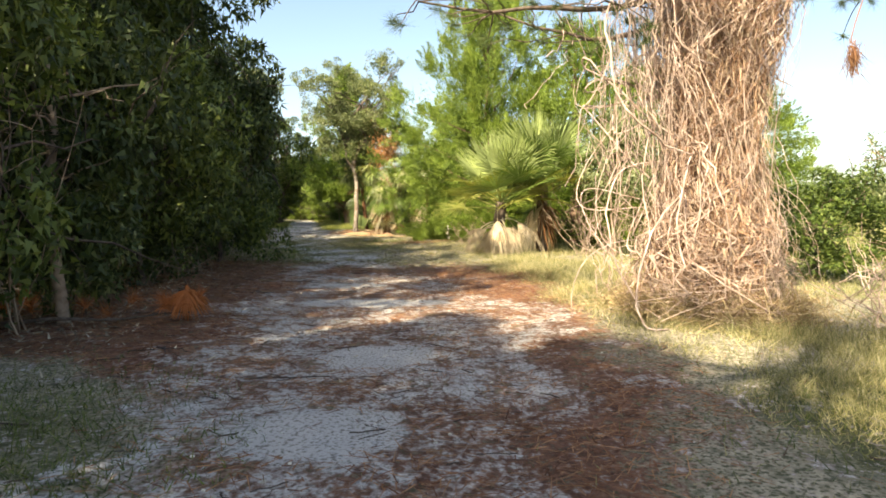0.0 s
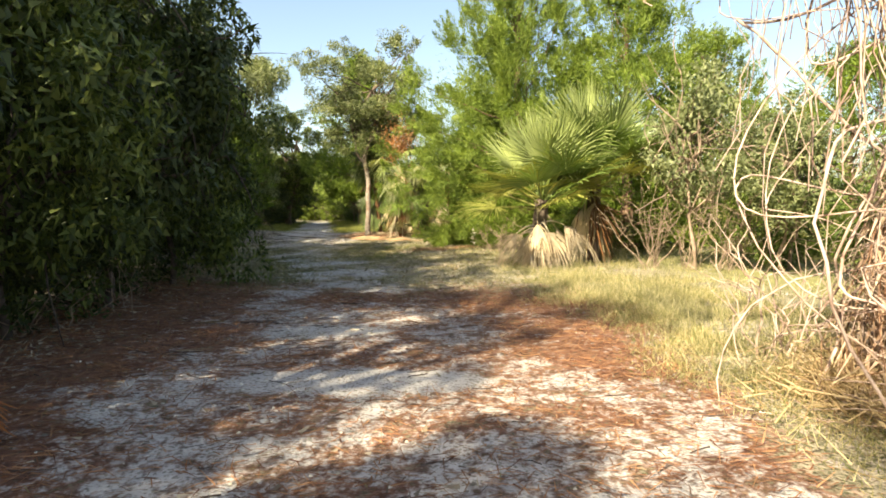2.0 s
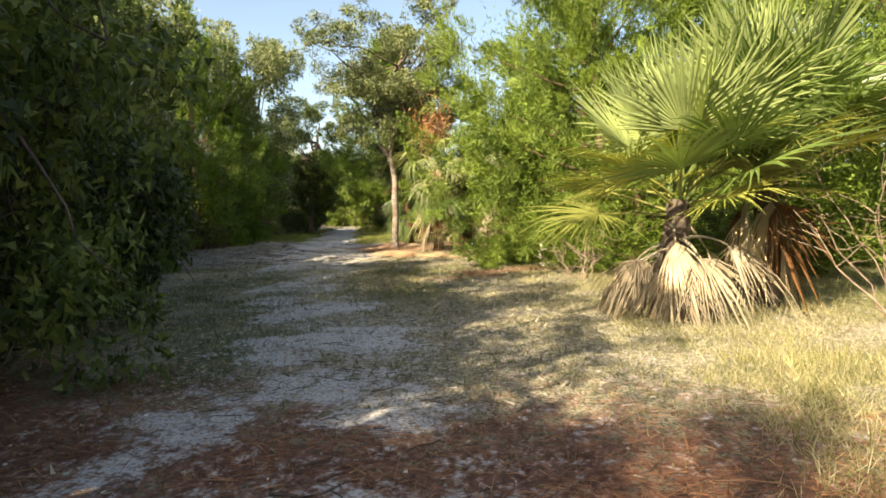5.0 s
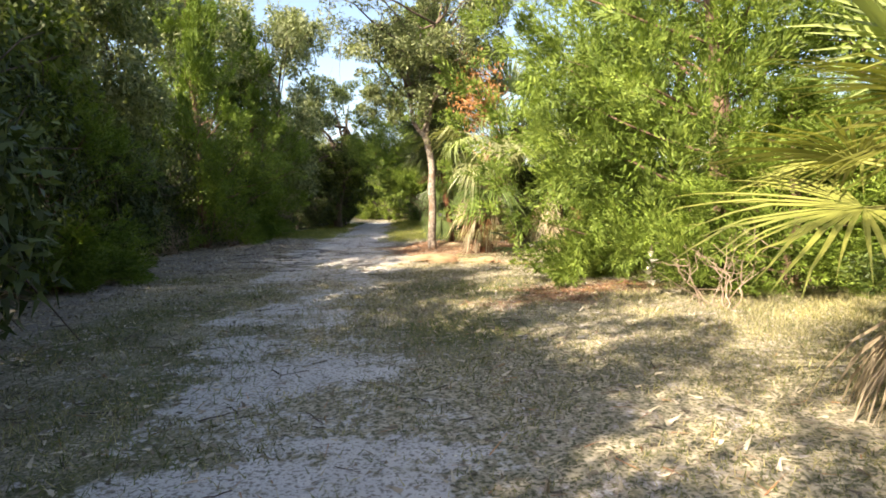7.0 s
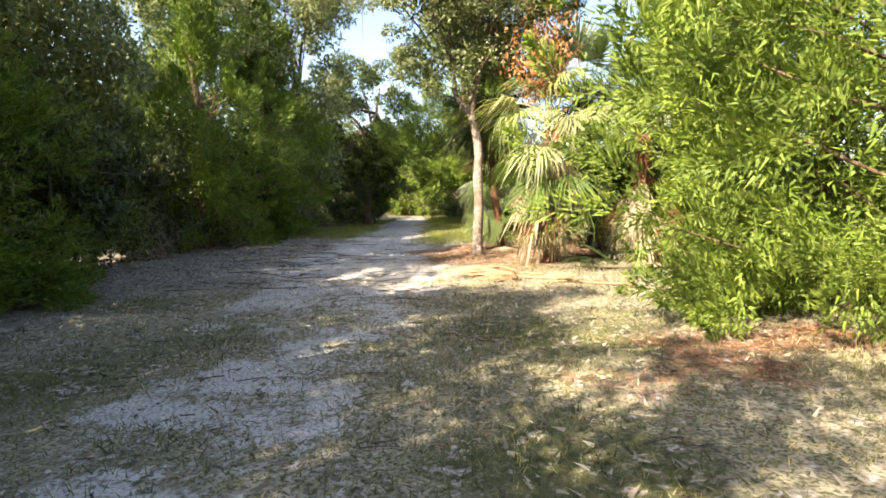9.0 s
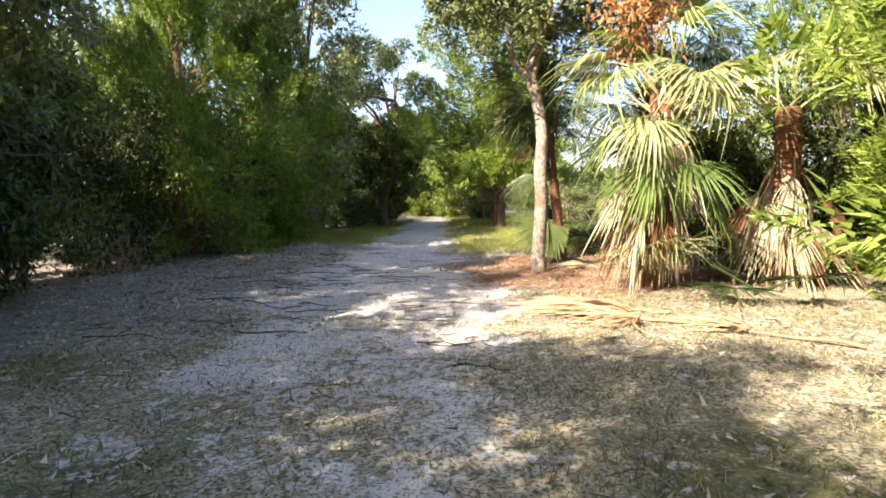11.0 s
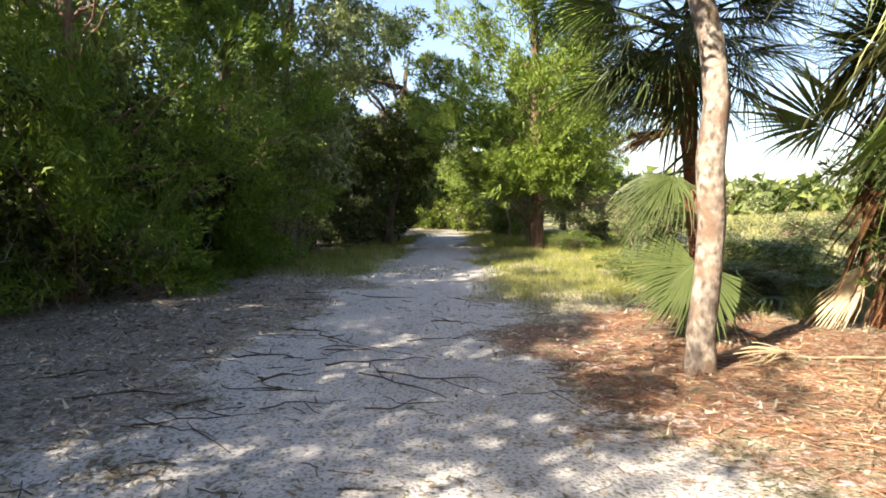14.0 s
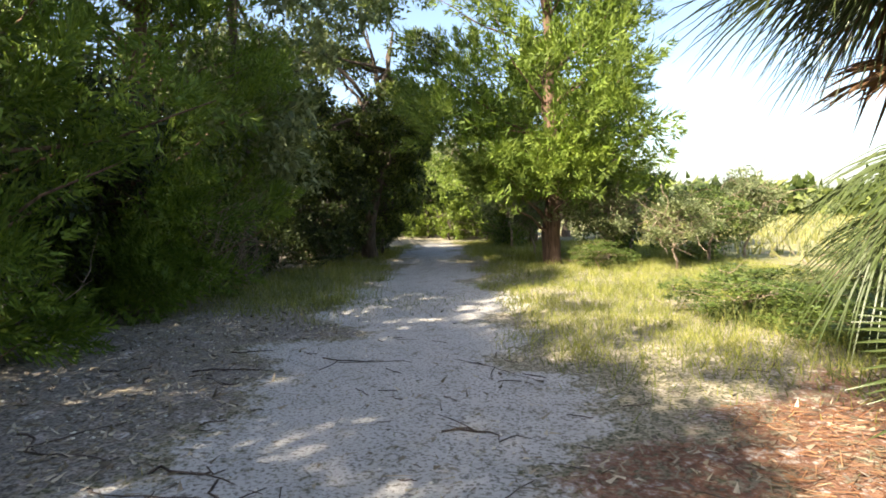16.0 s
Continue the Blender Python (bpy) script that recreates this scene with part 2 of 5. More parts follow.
def zones(x, y):
    """How much bare sand, fallen needles, turf and leaf litter cover the ground at x, y."""
    off = x - track_x(y)
    wide = np.interp(y, WIDE_Y, WIDE)
    wob = (vnoise(x, y, 1.1, 3) - 0.5) * 1.3 + (vnoise(x, y, 0.4, 5) - 0.5) * 0.7
    sand = 1 - smooth(-0.35, 0.35, np.abs(off) - wide + wob)
    patch = smooth(0.3, 0.68, vnoise(x, y, 0.75, 11) * 0.6 + vnoise(x * 0.6, y * 1.7, 0.33, 12) * 0.4)
    near = 1 - smooth(12.0, 14.8, y + 0.2 * x)
    scruffy = smooth(20.5, 22.5, y) * (1 - smooth(25.8, 27.2, y - 0.25 * np.minimum(off, 0) + 0.1 * np.maximum(off, 0)))
    sand = sand * (1 - near * (0.6 - 0.3 * patch + 0.1 * smooth(-0.5, 1.5, off))) * (1 - scruffy * 0.75 * (1 - patch)) * (1 - 0.8 * smooth(11.5, 13, y) * (1 - smooth(20.5, 21.5, y)) * (1 - patch))
    for px, py, rx, ry in ((-0.75, 3.5, 0.62, 0.4), (-0.5, 5.35, 0.55, 0.42), (-1.6, 2.4, 0.5, 0.3), (-0.9, 8.3, 1.1, 0.35), (-1.7, 10.3, 0.9, 0.35)):
        r = np.hypot((x - px) / rx, (y - py) / ry)
        sand = np.maximum(sand, 2.2 * (1 - smooth(0.75, 1.1, r + wob * 0.2)))
    needle = near * (1 - smooth(1.4, 2.1, x + wob * 0.5 - 0.06 * (y - 7))) * (1 - smooth(-0.4, 0.8, -1.9 - x + (4.6 - y) * 0.3 - 2.2 * smooth(4.2, 5.6, y) + 0.7 * wob))
    sand = sand * (1 - smooth(51, 57, y))
    red = np.exp(-(((x + 3.9) / 2.4) ** 2 + ((y - 31.0) / 3.3) ** 2) * 1.1)
    red = np.maximum(red, np.exp(-(((x + 1.0) / 2.3) ** 2 + ((y - 22.3) / 1.7) ** 2)) * 0.6)
    needle = np.maximum(needle, 0.72 * smooth(0.35, 0.6, red + 0.35 * wob))
    litter = smooth(0.6, 1.6, -off - wide * 0.35 + wob) * smooth(24.4, 26.2, y) * (1 - smooth(36, 39, y))
    litter = np.maximum(litter, smooth(2.6, 4.0, -off + wob) * smooth(4.5, 6, y))
    return sand, np.clip(needle, 0, 1), np.clip(litter, 0, 1)


def green_patch(x, y):
    """Where the grass is fresh and green."""
    green = np.zeros(np.shape(x))
    for px, py, rx, ry in ((-3.1, 2.2, 1.9, 2.6), (-3.6, 15.2, 0.8, 2.2), (-4.6, 18.0, 0.9, 2.4), (-6.3, 20.5, 1.0, 3.5), (-2.4, 22.5, 1.4, 1.6), (-9.6, 37.5, 1.5, 1.4), (-8.6, 23.6, 1.4, 0.8), (-2.2, 19.5, 1.0, 1.5), (2.9, 3.6, 1.1, 1.3)):
        green = np.maximum(green, 1.2 - np.hypot((x - px) / rx, (y - py) / ry))
    return np.clip(green * (0.5 + vnoise(x, y, 0.6, 57)), 0, 0.9)


def ground_z(x, y):
    x, y = np.asarray(x, float), np.asarray(y, float)
    off = np.abs(x - track_x(y))
    z = 0.05 * (vnoise(x, y, 2.3, 21) - 0.5) + 0.02 * (vnoise(x, y, 0.5, 22) - 0.5)
    z = z + 0.05 * smooth(1.2, 2.6, off)
    return z - 0.25 * smooth(9, 14, x + 0.22 * (y - 20)) * smooth(-40, 0, y)


def spread(lo, hi, step, far):
    core = np.arange(lo, hi + step / 2, step)
    out = step * 1.35 ** np.arange(1, 40)
    out = np.cumsum(out)
    out = out[out < far]
    return np.concatenate([lo - out[::-1], core, hi + out])


gx, gy = spread(-13, 5, 0.16, 2500), spread(0, 50, 0.16, 2500)
GX, GY = np.meshgrid(gx, gy, indexing="ij")
fade = np.clip(1 - (np.hypot(GX, GY - 30) - 60) / 100, 0, 1)
quads = Quads()
ii, jj = np.meshgrid(np.arange(len(gx) - 1), np.arange(len(gy) - 1), indexing="ij")
w = len(gy)
quads.add(np.stack([GX, GY, ground_z(GX, GY) * fade], -1), np.stack([ii * w + jj, (ii + 1) * w + jj, (ii + 1) * w + jj + 1, ii * w + jj + 1], -1))

M_GROUND, nt, b = material("sandy_trail_ground", 0.95)
fine = place_noise(nt, 38, 6)
coarse = place_noise(nt, 3.2, 5)
streak = place_noise(nt, 12.0, 8, (1.25, 1, 1))
grit = place_noise(nt, 30, 6)
c_sand = mix(nt, coarse, (0.4, 0.385, 0.375), (0.56, 0.535, 0.505))
c_sand = mix(nt, ramp(nt, fine, [(0.36, (1, 1, 1)), (0.5, (0, 0, 0))]), c_sand, (0.2, 0.18, 0.155))
c_turf = mix(nt, ramp(nt, streak, [(0.35, (0, 0, 0)), (0.65, (1, 1, 1))]), (0.19, 0.17, 0.115), (0.45, 0.39, 0.29))
c_turf = mix(nt, ramp(nt, fine, [(0.4, (1, 1, 1)), (0.52, (0, 0, 0))]), c_turf, (0.085, 0.085, 0.045))
c_green = mix(nt, ramp(nt, streak, [(0.35, (0, 0, 0)), (0.65, (1, 1, 1))]), (0.045, 0.055, 0.02), (0.15, 0.14, 0.06))
c_need = mix(nt, ramp(nt, streak, [(0.35, (0, 0, 0)), (0.68, (1, 1, 1))]), (0.1, 0.045, 0.03), (0.25, 0.13, 0.08))
c_litt = mix(nt, ramp(nt, fine, [(0.35, (0, 0, 0)), (0.65, (1, 1, 1))]), (0.09, 0.078, 0.068), (0.32, 0.285, 0.245))


def zone_factor(name):
    at = nt.nodes.new("ShaderNodeAttribute")
    at.attribute_name = name
    add = node(nt, "ShaderNodeMath")
    add.operation = "ADD"
    nt.links.new(at.outputs["Fac"], add.inputs[0])
    sub = node(nt, "ShaderNodeMath")
    sub.operation = "MULTIPLY_ADD"
    nt.links.new(mix(nt, 0.4, mix(nt, 0.4, streak, grit), coarse), sub.inputs[0])
    sub.inputs[1].default_value, sub.inputs[2].default_value = 4.2, -2.1
    nt.links.new(sub.outputs[0], add.inputs[1])
    return ramp(nt, add.outputs[0], [(0.3, (0, 0, 0)), (0.7, (1, 1, 1))])


c_marsh = mix(nt, coarse, (0.15, 0.155, 0.055), (0.27, 0.26, 0.115))
c = mix(nt, zone_factor("marsh"), c_turf, c_marsh)
c = mix(nt, zone_factor("green"), c, c_green)
c = mix(nt, zone_factor("litter"), c, c_litt)
c = mix(nt, zone_factor("needle"), c, c_need)
c = mix(nt, zone_factor("sand"), c, c_sand)
nt.links.new(c, b.inputs["Base Color"])
bump = node(nt, "ShaderNodeBump", Strength=0.8, Distance=0.03)
nt.links.new(fine, bump.inputs["Height"])
nt.links.new(bump.outputs[0], b.inputs["Normal"])
ground = new("ground", quads.mesh("ground", M_GROUND, True))
for zone, values in zip(("sand", "needle", "litter", "green", "marsh"), (*zones(GX, GY), green_patch(GX, GY), smooth(3.5, 6, GX + 0.28 * (GY - 14)))):
    ground.data.attributes.new(zone, "FLOAT", "POINT").data.foreach_set("value", (0.5 + (values - 0.5) * 0.75).astype(np.float32).ravel())
tagged(ground, "grey sandy trail ground with rust pine needles and dry turf", "ground", kind="structure")


# ---- trees ----
def clump_centres(n, rx, rz, zmid, seed, shell=0.45):
    g = np.random.default_rng(seed)
    d = unit(g.normal(size=(n, 3)))
    r = g.uniform(shell, 1.0, n) ** 0.8
    lump = 1 + 0.35 * np.sin(3 * d[:, 0] + seed) * np.cos(2.5 * d[:, 1] - seed) + 0.15 * g.normal(size=n)
    p = d * (r * lump)[:, None] * [rx, rx, rz]
    p[:, 2] += zmid
    return p


def broad_crown(n_clump, per, rx, rz, zmid, size, leaf, seed, low=0.35, shell=0.45, slim=0.45):
    """Bough masses of leafy lobes: leaves lie over each lobe like a skin, with gaps and a dim heart of larger leaves between."""
    g = np.random.default_rng(seed)
    n_mass = max(9, n_clump // 4)
    cs = clump_centres(n_mass, rx * 0.86, rz * 0.9, zmid, seed, max(shell, 0.4))
    big = size * g.uniform(1.15, 1.75, n_mass)
    cs[:, 2] = np.maximum(cs[:, 2], low + big * 0.35)
    out = unit((cs - [0, 0, zmid]) * [1, 1, 0.7])
    lobes = 9
    m = np.repeat(np.arange(n_mass), lobes)
    ld = unit(unit(g.normal(size=(len(m), 3))) + 0.55 * out[m] + [0, 0, 0.15])
    lc = cs[m] + ld * (big[m] * g.uniform(0.55, 1.0, len(m)))[:, None] * [1, 1, 0.75]
    lr = big[m] * g.uniform(0.26, 0.48, len(m))
    k = np.repeat(np.arange(len(m)), max(8, n_clump * per // len(m)))
    d = unit(unit(g.normal(size=(len(k), 3))) + 0.45 * ld[k] + [0, 0, 0.12])
    p = lc[k] + d * (lr[k] * g.uniform(0.35, 1.12, len(k)) ** 0.5)[:, None] * [1, 1, 0.8]
    way = d * 0.55 + 0.75 * g.normal(size=p.shape) + [0, 0, -0.25]
    keep = p[:, 2] > 0.04
    q = Quads()
    p, d, way = p[keep], d[keep], way[keep]
    q.leaves(p, way, leaf * g.uniform(0.6, 1.3, len(p)), leaf * slim * g.uniform(0.7, 1.25, len(p)), d + [0, 0, 0.35])
    k = np.repeat(np.arange(n_mass), 80)
    p = cs[k] * [0.9, 0.9, 1] + unit(g.normal(size=(len(k), 3))) * (big[k] * g.uniform(0.1, 0.62, len(k)))[:, None]
    p[:, 2] = np.maximum(p[:, 2], low * 0.7 + 0.05)
    q.leaves(p, g.normal(size=p.shape), big[k] * 0.2, big[k] * 0.11)
    return q, lc


def limbs_to(trunk_top, trunk_path, cs, count, r0, seed):
    g = np.random.default_rng(seed)
    q = Quads()
    for i in g.choice(len(cs), count, replace=False):
        s = g.uniform(0.35, 1.0)
        k = min(int(s * (len(trunk_path) - 1)), len(trunk_path) - 1)
        a = trunk_path[k]
        pts = wander(a, cs[i], 8, 0.25)
        q.tube(pts, np.linspace(r0 * g.uniform(0.25, 0.5), 0.008, 8), 5)
        for _ in range(4):
            j = g.integers(3, 8)
            q.tube(wander(pts[j], pts[j] + g.normal(size=3) * 0.55 + [0, 0, 0.15], 5, 0.12), np.linspace(0.012, 0.003, 5), 4)
    return q


def broad_tree(name, label, leafmat, bark, h, rx, seed, n_clump, per, size, leaf, trunk_r, lean=(0, 0), low=0.4, base_frac=0.3, limbs=24, group="", shell=0.45, slim=0.45):
    """A tree or shrub with a crooked tapering trunk, limbs and an uneven crown. Built at the origin."""
    t = thing(name, Matrix(), label, "tree" if "tree" in name else "shrub", group)
    top = np.array([lean[0], lean[1], h * 0.8])
    path = wander((0, 0, -0.1), top, 12, 0.25)
    path[0] = (0, 0, -0.1)
    radii = trunk_r * (1 - 0.85 * np.linspace(0, 1, 12)) * (1 + 0.5 * np.exp(-np.linspace(0, 12, 12)))
    part("trunk", Quads().tube(path, radii, 9, 0.06), bark, t, soft=True)
    rz = h * (1 - base_frac) / 2
    q, cs = broad_crown(n_clump, per, rx, rz, h * base_frac + rz, size, leaf, seed, low, shell, slim)
    part("branching", limbs_to(top, path, cs, limbs, trunk_r, seed), bark, t, soft=True)
    part("crown", q, leafmat, t)
    return t


def cedar_tree(label, h, rx, seed, plumes, per, trunk_r, base=0.25, top_power=0.75, leafmat=None, bark=None, spray=0.19, bias=1.3):
    """A red cedar: upright plumes of fine sprays on outward limbs, with a ragged flame-like outline."""
    g = np.random.default_rng(seed)
    t = thing("cedar_tree", Matrix(), label, "tree", "cedars beside the trail")
    path = wander((0, 0, -0.1), (g.normal() * 0.2, g.normal() * 0.2, h * 0.95), 14, 0.2)
    part("trunk", Quads().tube(path, np.linspace(trunk_r * 1.15, 0.015, 14), 9, 0.1), bark or M_CEDARBARK, t, soft=True)
    # boughs, each with a group of plumes; every plume is a pointed flame of fine sprays
    plumes, per = plumes * 2, per // 2
    boughs = plumes // 8
    fb = g.random(boughs) ** bias
    ab = np.arange(boughs) * 2.4 + g.normal(size=boughs) * 0.4
    reach = rx * np.minimum(1, (1 - fb) * 1.5 + 0.05) ** top_power * np.minimum(1, 0.65 + 2.2 * fb) * (1 + 0.24 * np.sin(3 * ab + seed + 4 * fb)) * g.uniform(0.62, 1.08, boughs)
    i = np.repeat(np.arange(boughs), 8)[:plumes]
    plumes = len(i)
    f, az = fb[i], ab[i] + g.normal(size=plumes) * 0.12
    rr = np.maximum(reach[i] - np.abs(g.normal(size=plumes)) * 0.42, 0.05)
    z = base + (h - base) * f + g.normal(size=plumes) * 0.22 + 0.12 * rr * (f - 0.3)
    c = np.stack([np.cos(az) * rr, np.sin(az) * rr, np.maximum(z, base * 0.9 + 0.08)], 1)
    out = np.stack([np.cos(az), np.sin(az), np.zeros(plumes)], 1)
    axis = unit(out * (0.95 - 0.7 * f)[:, None] + np.stack([0 * f, 0 * f, 0.12 + 0.85 * f], 1) + 0.4 * g.normal(size=(plumes, 3)))
    size = g.uniform(0.36, 0.8, plumes) * (0.85 + 0.3 * (1 - f))
    k = np.repeat(np.arange(plumes), per)
    s = g.random(len(k)) ** 0.85
    rad = unit(np.cross(axis[k], g.normal(size=(len(k), 3))))
    fat = size[k] * 0.36 * np.minimum(1.0, (1 - s) * 1.25) ** 0.8 * np.minimum(1.0, 0.5 + 2 * s)
    swirl = 0.72 + 0.28 * np.sin(7 * s + 5 * np.arctan2(rad[:, 1], rad[:, 0]) + i[k])
    p = c[k] + axis[k] * (s * size[k])[:, None] + rad * (fat * swirl * g.uniform(0.55, 1.1, len(k)))[:, None]
    d = axis[k] * 0.8 + rad * 0.65 + 0.22 * g.normal(size=p.shape) + [0, 0, 0.15]
    p[:, 2] = np.maximum(p[:, 2], 0.03 + 0.1 * g.random(len(p)))
    q = Quads().leaves(p, d, spray * (1.3 - 0.55 * s) * g.uniform(0.7, 1.3, len(p)), spray * 0.24, rad + [0, 0, 0.5])
    n = plumes * 20
    i = g.integers(0, plumes, n)
    p = np.stack([c[i, 0] * 0.76, c[i, 1] * 0.76, c[i, 2]], 1) + g.normal(size=(n, 3)) * 0.24
    p[:, 2] = np.maximum(p[:, 2], base * 0.8 + 0.15)
    # inner sprays get the darker cedar green, deepening the shade by colour
    part("inner_foliage", Quads().leaves(p, g.normal(size=(n, 3)) + axis[i], spray * 1.4, spray * 0.3), M_CEDARDARK, t, "inner foliage coloured darker for shade")
    ql = Quads()
    for i in g.choice(plumes, min(plumes, 70), replace=False):
        j = int(np.clip((z[i] / h - 0.08) * 13, 0, 13))
        ql.tube(wander(path[j], c[i] + axis[i] * 0.3, 7, 0.18), np.linspace(0.03, 0.006, 7), 5)
    part("branching", ql, bark or M_CEDARBARK, t, soft=True)
    part("crown", q, leafmat or M_CEDAR, t)
    return t


def put(proto, x, y, turn, size=1.0, tall=1.0, first=[]):
    """Stand a tree at x, y: the first time the tree itself, later a copy."""
    m = pose(x, y, float(ground_z(x, y)), 0, 0, turn)
    if proto in first:
        ob = copy_thing(proto, m)
    else:
        first.append(proto)
        ob = proto
        ob.matrix_basis = m
    ob.scale = (size, size, size * tall)
    return ob

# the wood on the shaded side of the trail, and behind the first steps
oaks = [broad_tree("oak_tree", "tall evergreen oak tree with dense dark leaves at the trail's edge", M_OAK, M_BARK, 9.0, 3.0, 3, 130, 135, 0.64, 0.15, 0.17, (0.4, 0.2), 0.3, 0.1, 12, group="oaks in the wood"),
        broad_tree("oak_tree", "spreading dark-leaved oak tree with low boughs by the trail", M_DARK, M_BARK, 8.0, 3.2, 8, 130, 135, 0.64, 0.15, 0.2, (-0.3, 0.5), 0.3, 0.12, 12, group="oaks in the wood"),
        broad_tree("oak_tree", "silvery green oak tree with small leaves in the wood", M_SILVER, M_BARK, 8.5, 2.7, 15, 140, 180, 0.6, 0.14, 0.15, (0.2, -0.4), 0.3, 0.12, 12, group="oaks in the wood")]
shrubs = [broad_tree("wood_shrub", "dense dark green, shade-darkened shrub under the wood's edge", M_DARK, M_TWIG, 2.6, 1.35, 31, 84, 130, 0.42, 0.11, 0.05, (0.2, 0.1), 0.15, 0.03, 14, "shrubs along the wood"),
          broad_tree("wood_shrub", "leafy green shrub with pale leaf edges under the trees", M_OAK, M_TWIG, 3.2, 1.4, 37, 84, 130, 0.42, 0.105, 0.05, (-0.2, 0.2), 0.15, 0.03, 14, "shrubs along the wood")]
# unseen pines, added out of view to dapple the first stretch with shade
shade_pine = broad_tree("pine_tree", "unseen open-crowned tall pine tree added behind the start for shade", M_PINE, M_CEDARBARK, 13.0, 2.6, 19, 70, 220, 0.5, 0.24, 0.2, (0.3, 0.3), 6.0, 0.5, 40, "pines", 0.2, 0.05)
put(shade_pine, -3.3, -4.6, 0)
put(shade_pine, -0.6, -6.4, 130, 0.95, 1.0)
put(shade_pine, -5.9, 2.2, 220, 0.85, 1.12)
left_cedar = cedar_tree("bright green cedar tree standing out of the dark wood", 7.5, 2.3, 61, 360, 210, 0.16, 0.15, leafmat=M_CEDARDARK, spray=0.115)

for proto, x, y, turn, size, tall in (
        # behind and beside the start, some unseen and added only to shade the trail
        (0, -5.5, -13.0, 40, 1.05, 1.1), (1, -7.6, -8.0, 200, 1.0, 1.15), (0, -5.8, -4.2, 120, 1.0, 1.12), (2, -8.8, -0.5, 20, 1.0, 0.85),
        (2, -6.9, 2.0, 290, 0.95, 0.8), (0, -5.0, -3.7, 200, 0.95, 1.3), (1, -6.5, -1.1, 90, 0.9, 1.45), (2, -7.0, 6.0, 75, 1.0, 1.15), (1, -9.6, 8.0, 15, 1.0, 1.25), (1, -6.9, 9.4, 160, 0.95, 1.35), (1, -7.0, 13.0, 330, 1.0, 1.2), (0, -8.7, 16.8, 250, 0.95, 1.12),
        # oaks at (-10.8, 18.6) and (-12.6, 26.6) added to shade the sand ahead
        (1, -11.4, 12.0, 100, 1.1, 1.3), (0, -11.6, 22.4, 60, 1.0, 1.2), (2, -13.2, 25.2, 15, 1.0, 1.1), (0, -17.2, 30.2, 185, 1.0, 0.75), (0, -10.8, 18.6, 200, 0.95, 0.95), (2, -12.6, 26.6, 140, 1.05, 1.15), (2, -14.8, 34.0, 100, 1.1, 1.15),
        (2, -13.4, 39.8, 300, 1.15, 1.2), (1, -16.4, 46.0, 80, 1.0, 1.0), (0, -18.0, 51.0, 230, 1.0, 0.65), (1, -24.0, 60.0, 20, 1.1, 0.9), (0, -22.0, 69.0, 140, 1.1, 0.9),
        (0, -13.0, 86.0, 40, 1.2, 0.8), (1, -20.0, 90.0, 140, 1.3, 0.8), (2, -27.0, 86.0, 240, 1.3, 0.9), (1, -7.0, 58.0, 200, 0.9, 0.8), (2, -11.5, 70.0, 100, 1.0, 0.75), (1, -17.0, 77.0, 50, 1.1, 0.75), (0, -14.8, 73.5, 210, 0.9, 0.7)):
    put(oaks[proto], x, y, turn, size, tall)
for proto, x, y, turn, size, tall in (
        (0, -5.2, -2.0, 0, 1.0, 1.2), (1, -4.9, 0.8, 90, 1.0, 1.2), (0, -5.0, 3.2, 200, 1.0, 1.25), (1, -5.0, 5.4, 300, 1.1, 1.3), (0, -4.9, 7.6, 45, 1.05, 1.4), (1, -4.9, 9.6, 150, 1.05, 1.35),
        (0, -5.1, 11.7, 260, 1.1, 1.4), (1, -5.3, 13.9, 20, 1.05, 1.35), (0, -6.3, 16.2, 130, 1.1, 1.3), (1, -8.0, 18.4, 250, 1.1, 1.3), (0, -9.9, 20.6, 330, 1.1, 1.3), (1, -11.3, 23.0, 70, 1.1, 1.25),
        (0, -11.6, 25.2, 190, 1.15, 1.3), (1, -12.9, 27.9, 290, 1.1, 1.2), (0, -13.6, 30.4, 30, 1.1, 1.25), (1, -13.9, 32.9, 110, 1.1, 1.2), (0, -14.0, 35.4, 240, 1.1, 1.2), (1, -14.2, 38.0, 350, 1.1, 1.1),
        (0, -14.8, 40.9, 60, 1.1, 1.1), (1, -15.2, 43.9, 170, 1.1, 1.1), (0, -16.0, 47.4, 280, 1.1, 1.1), (1, -17.0, 51.2, 15, 1.1, 1.0), (0, -18.2, 56.0, 100, 1.2, 1.0), (1, -20.0, 62.0, 200, 1.3, 1.0), (0, -13.2, 43.8, 20, 0.95, 1.0), (0, -1.7, 31.0, 60, 0.8, 1.1), (0, -0.3, 30.7, 210, 0.9, 1.2), (1, -12.7, 46.9, 200, 1.0, 1.1), (0, -14.0, 48.6, 90, 1.0, 1.0)):
    put(shrubs[proto], x, y, turn, size, tall)
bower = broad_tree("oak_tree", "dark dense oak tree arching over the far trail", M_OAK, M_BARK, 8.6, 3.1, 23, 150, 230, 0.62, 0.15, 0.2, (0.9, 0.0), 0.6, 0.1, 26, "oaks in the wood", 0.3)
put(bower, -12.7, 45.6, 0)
put(left_cedar, -13.1, 32.4, 0, 1.0, 1.2)
put(left_cedar, -13.3, 36.5, 120, 0.95, 1.2)
put(left_cedar, -10.2, 22.6, 220, 0.75, 0.85)

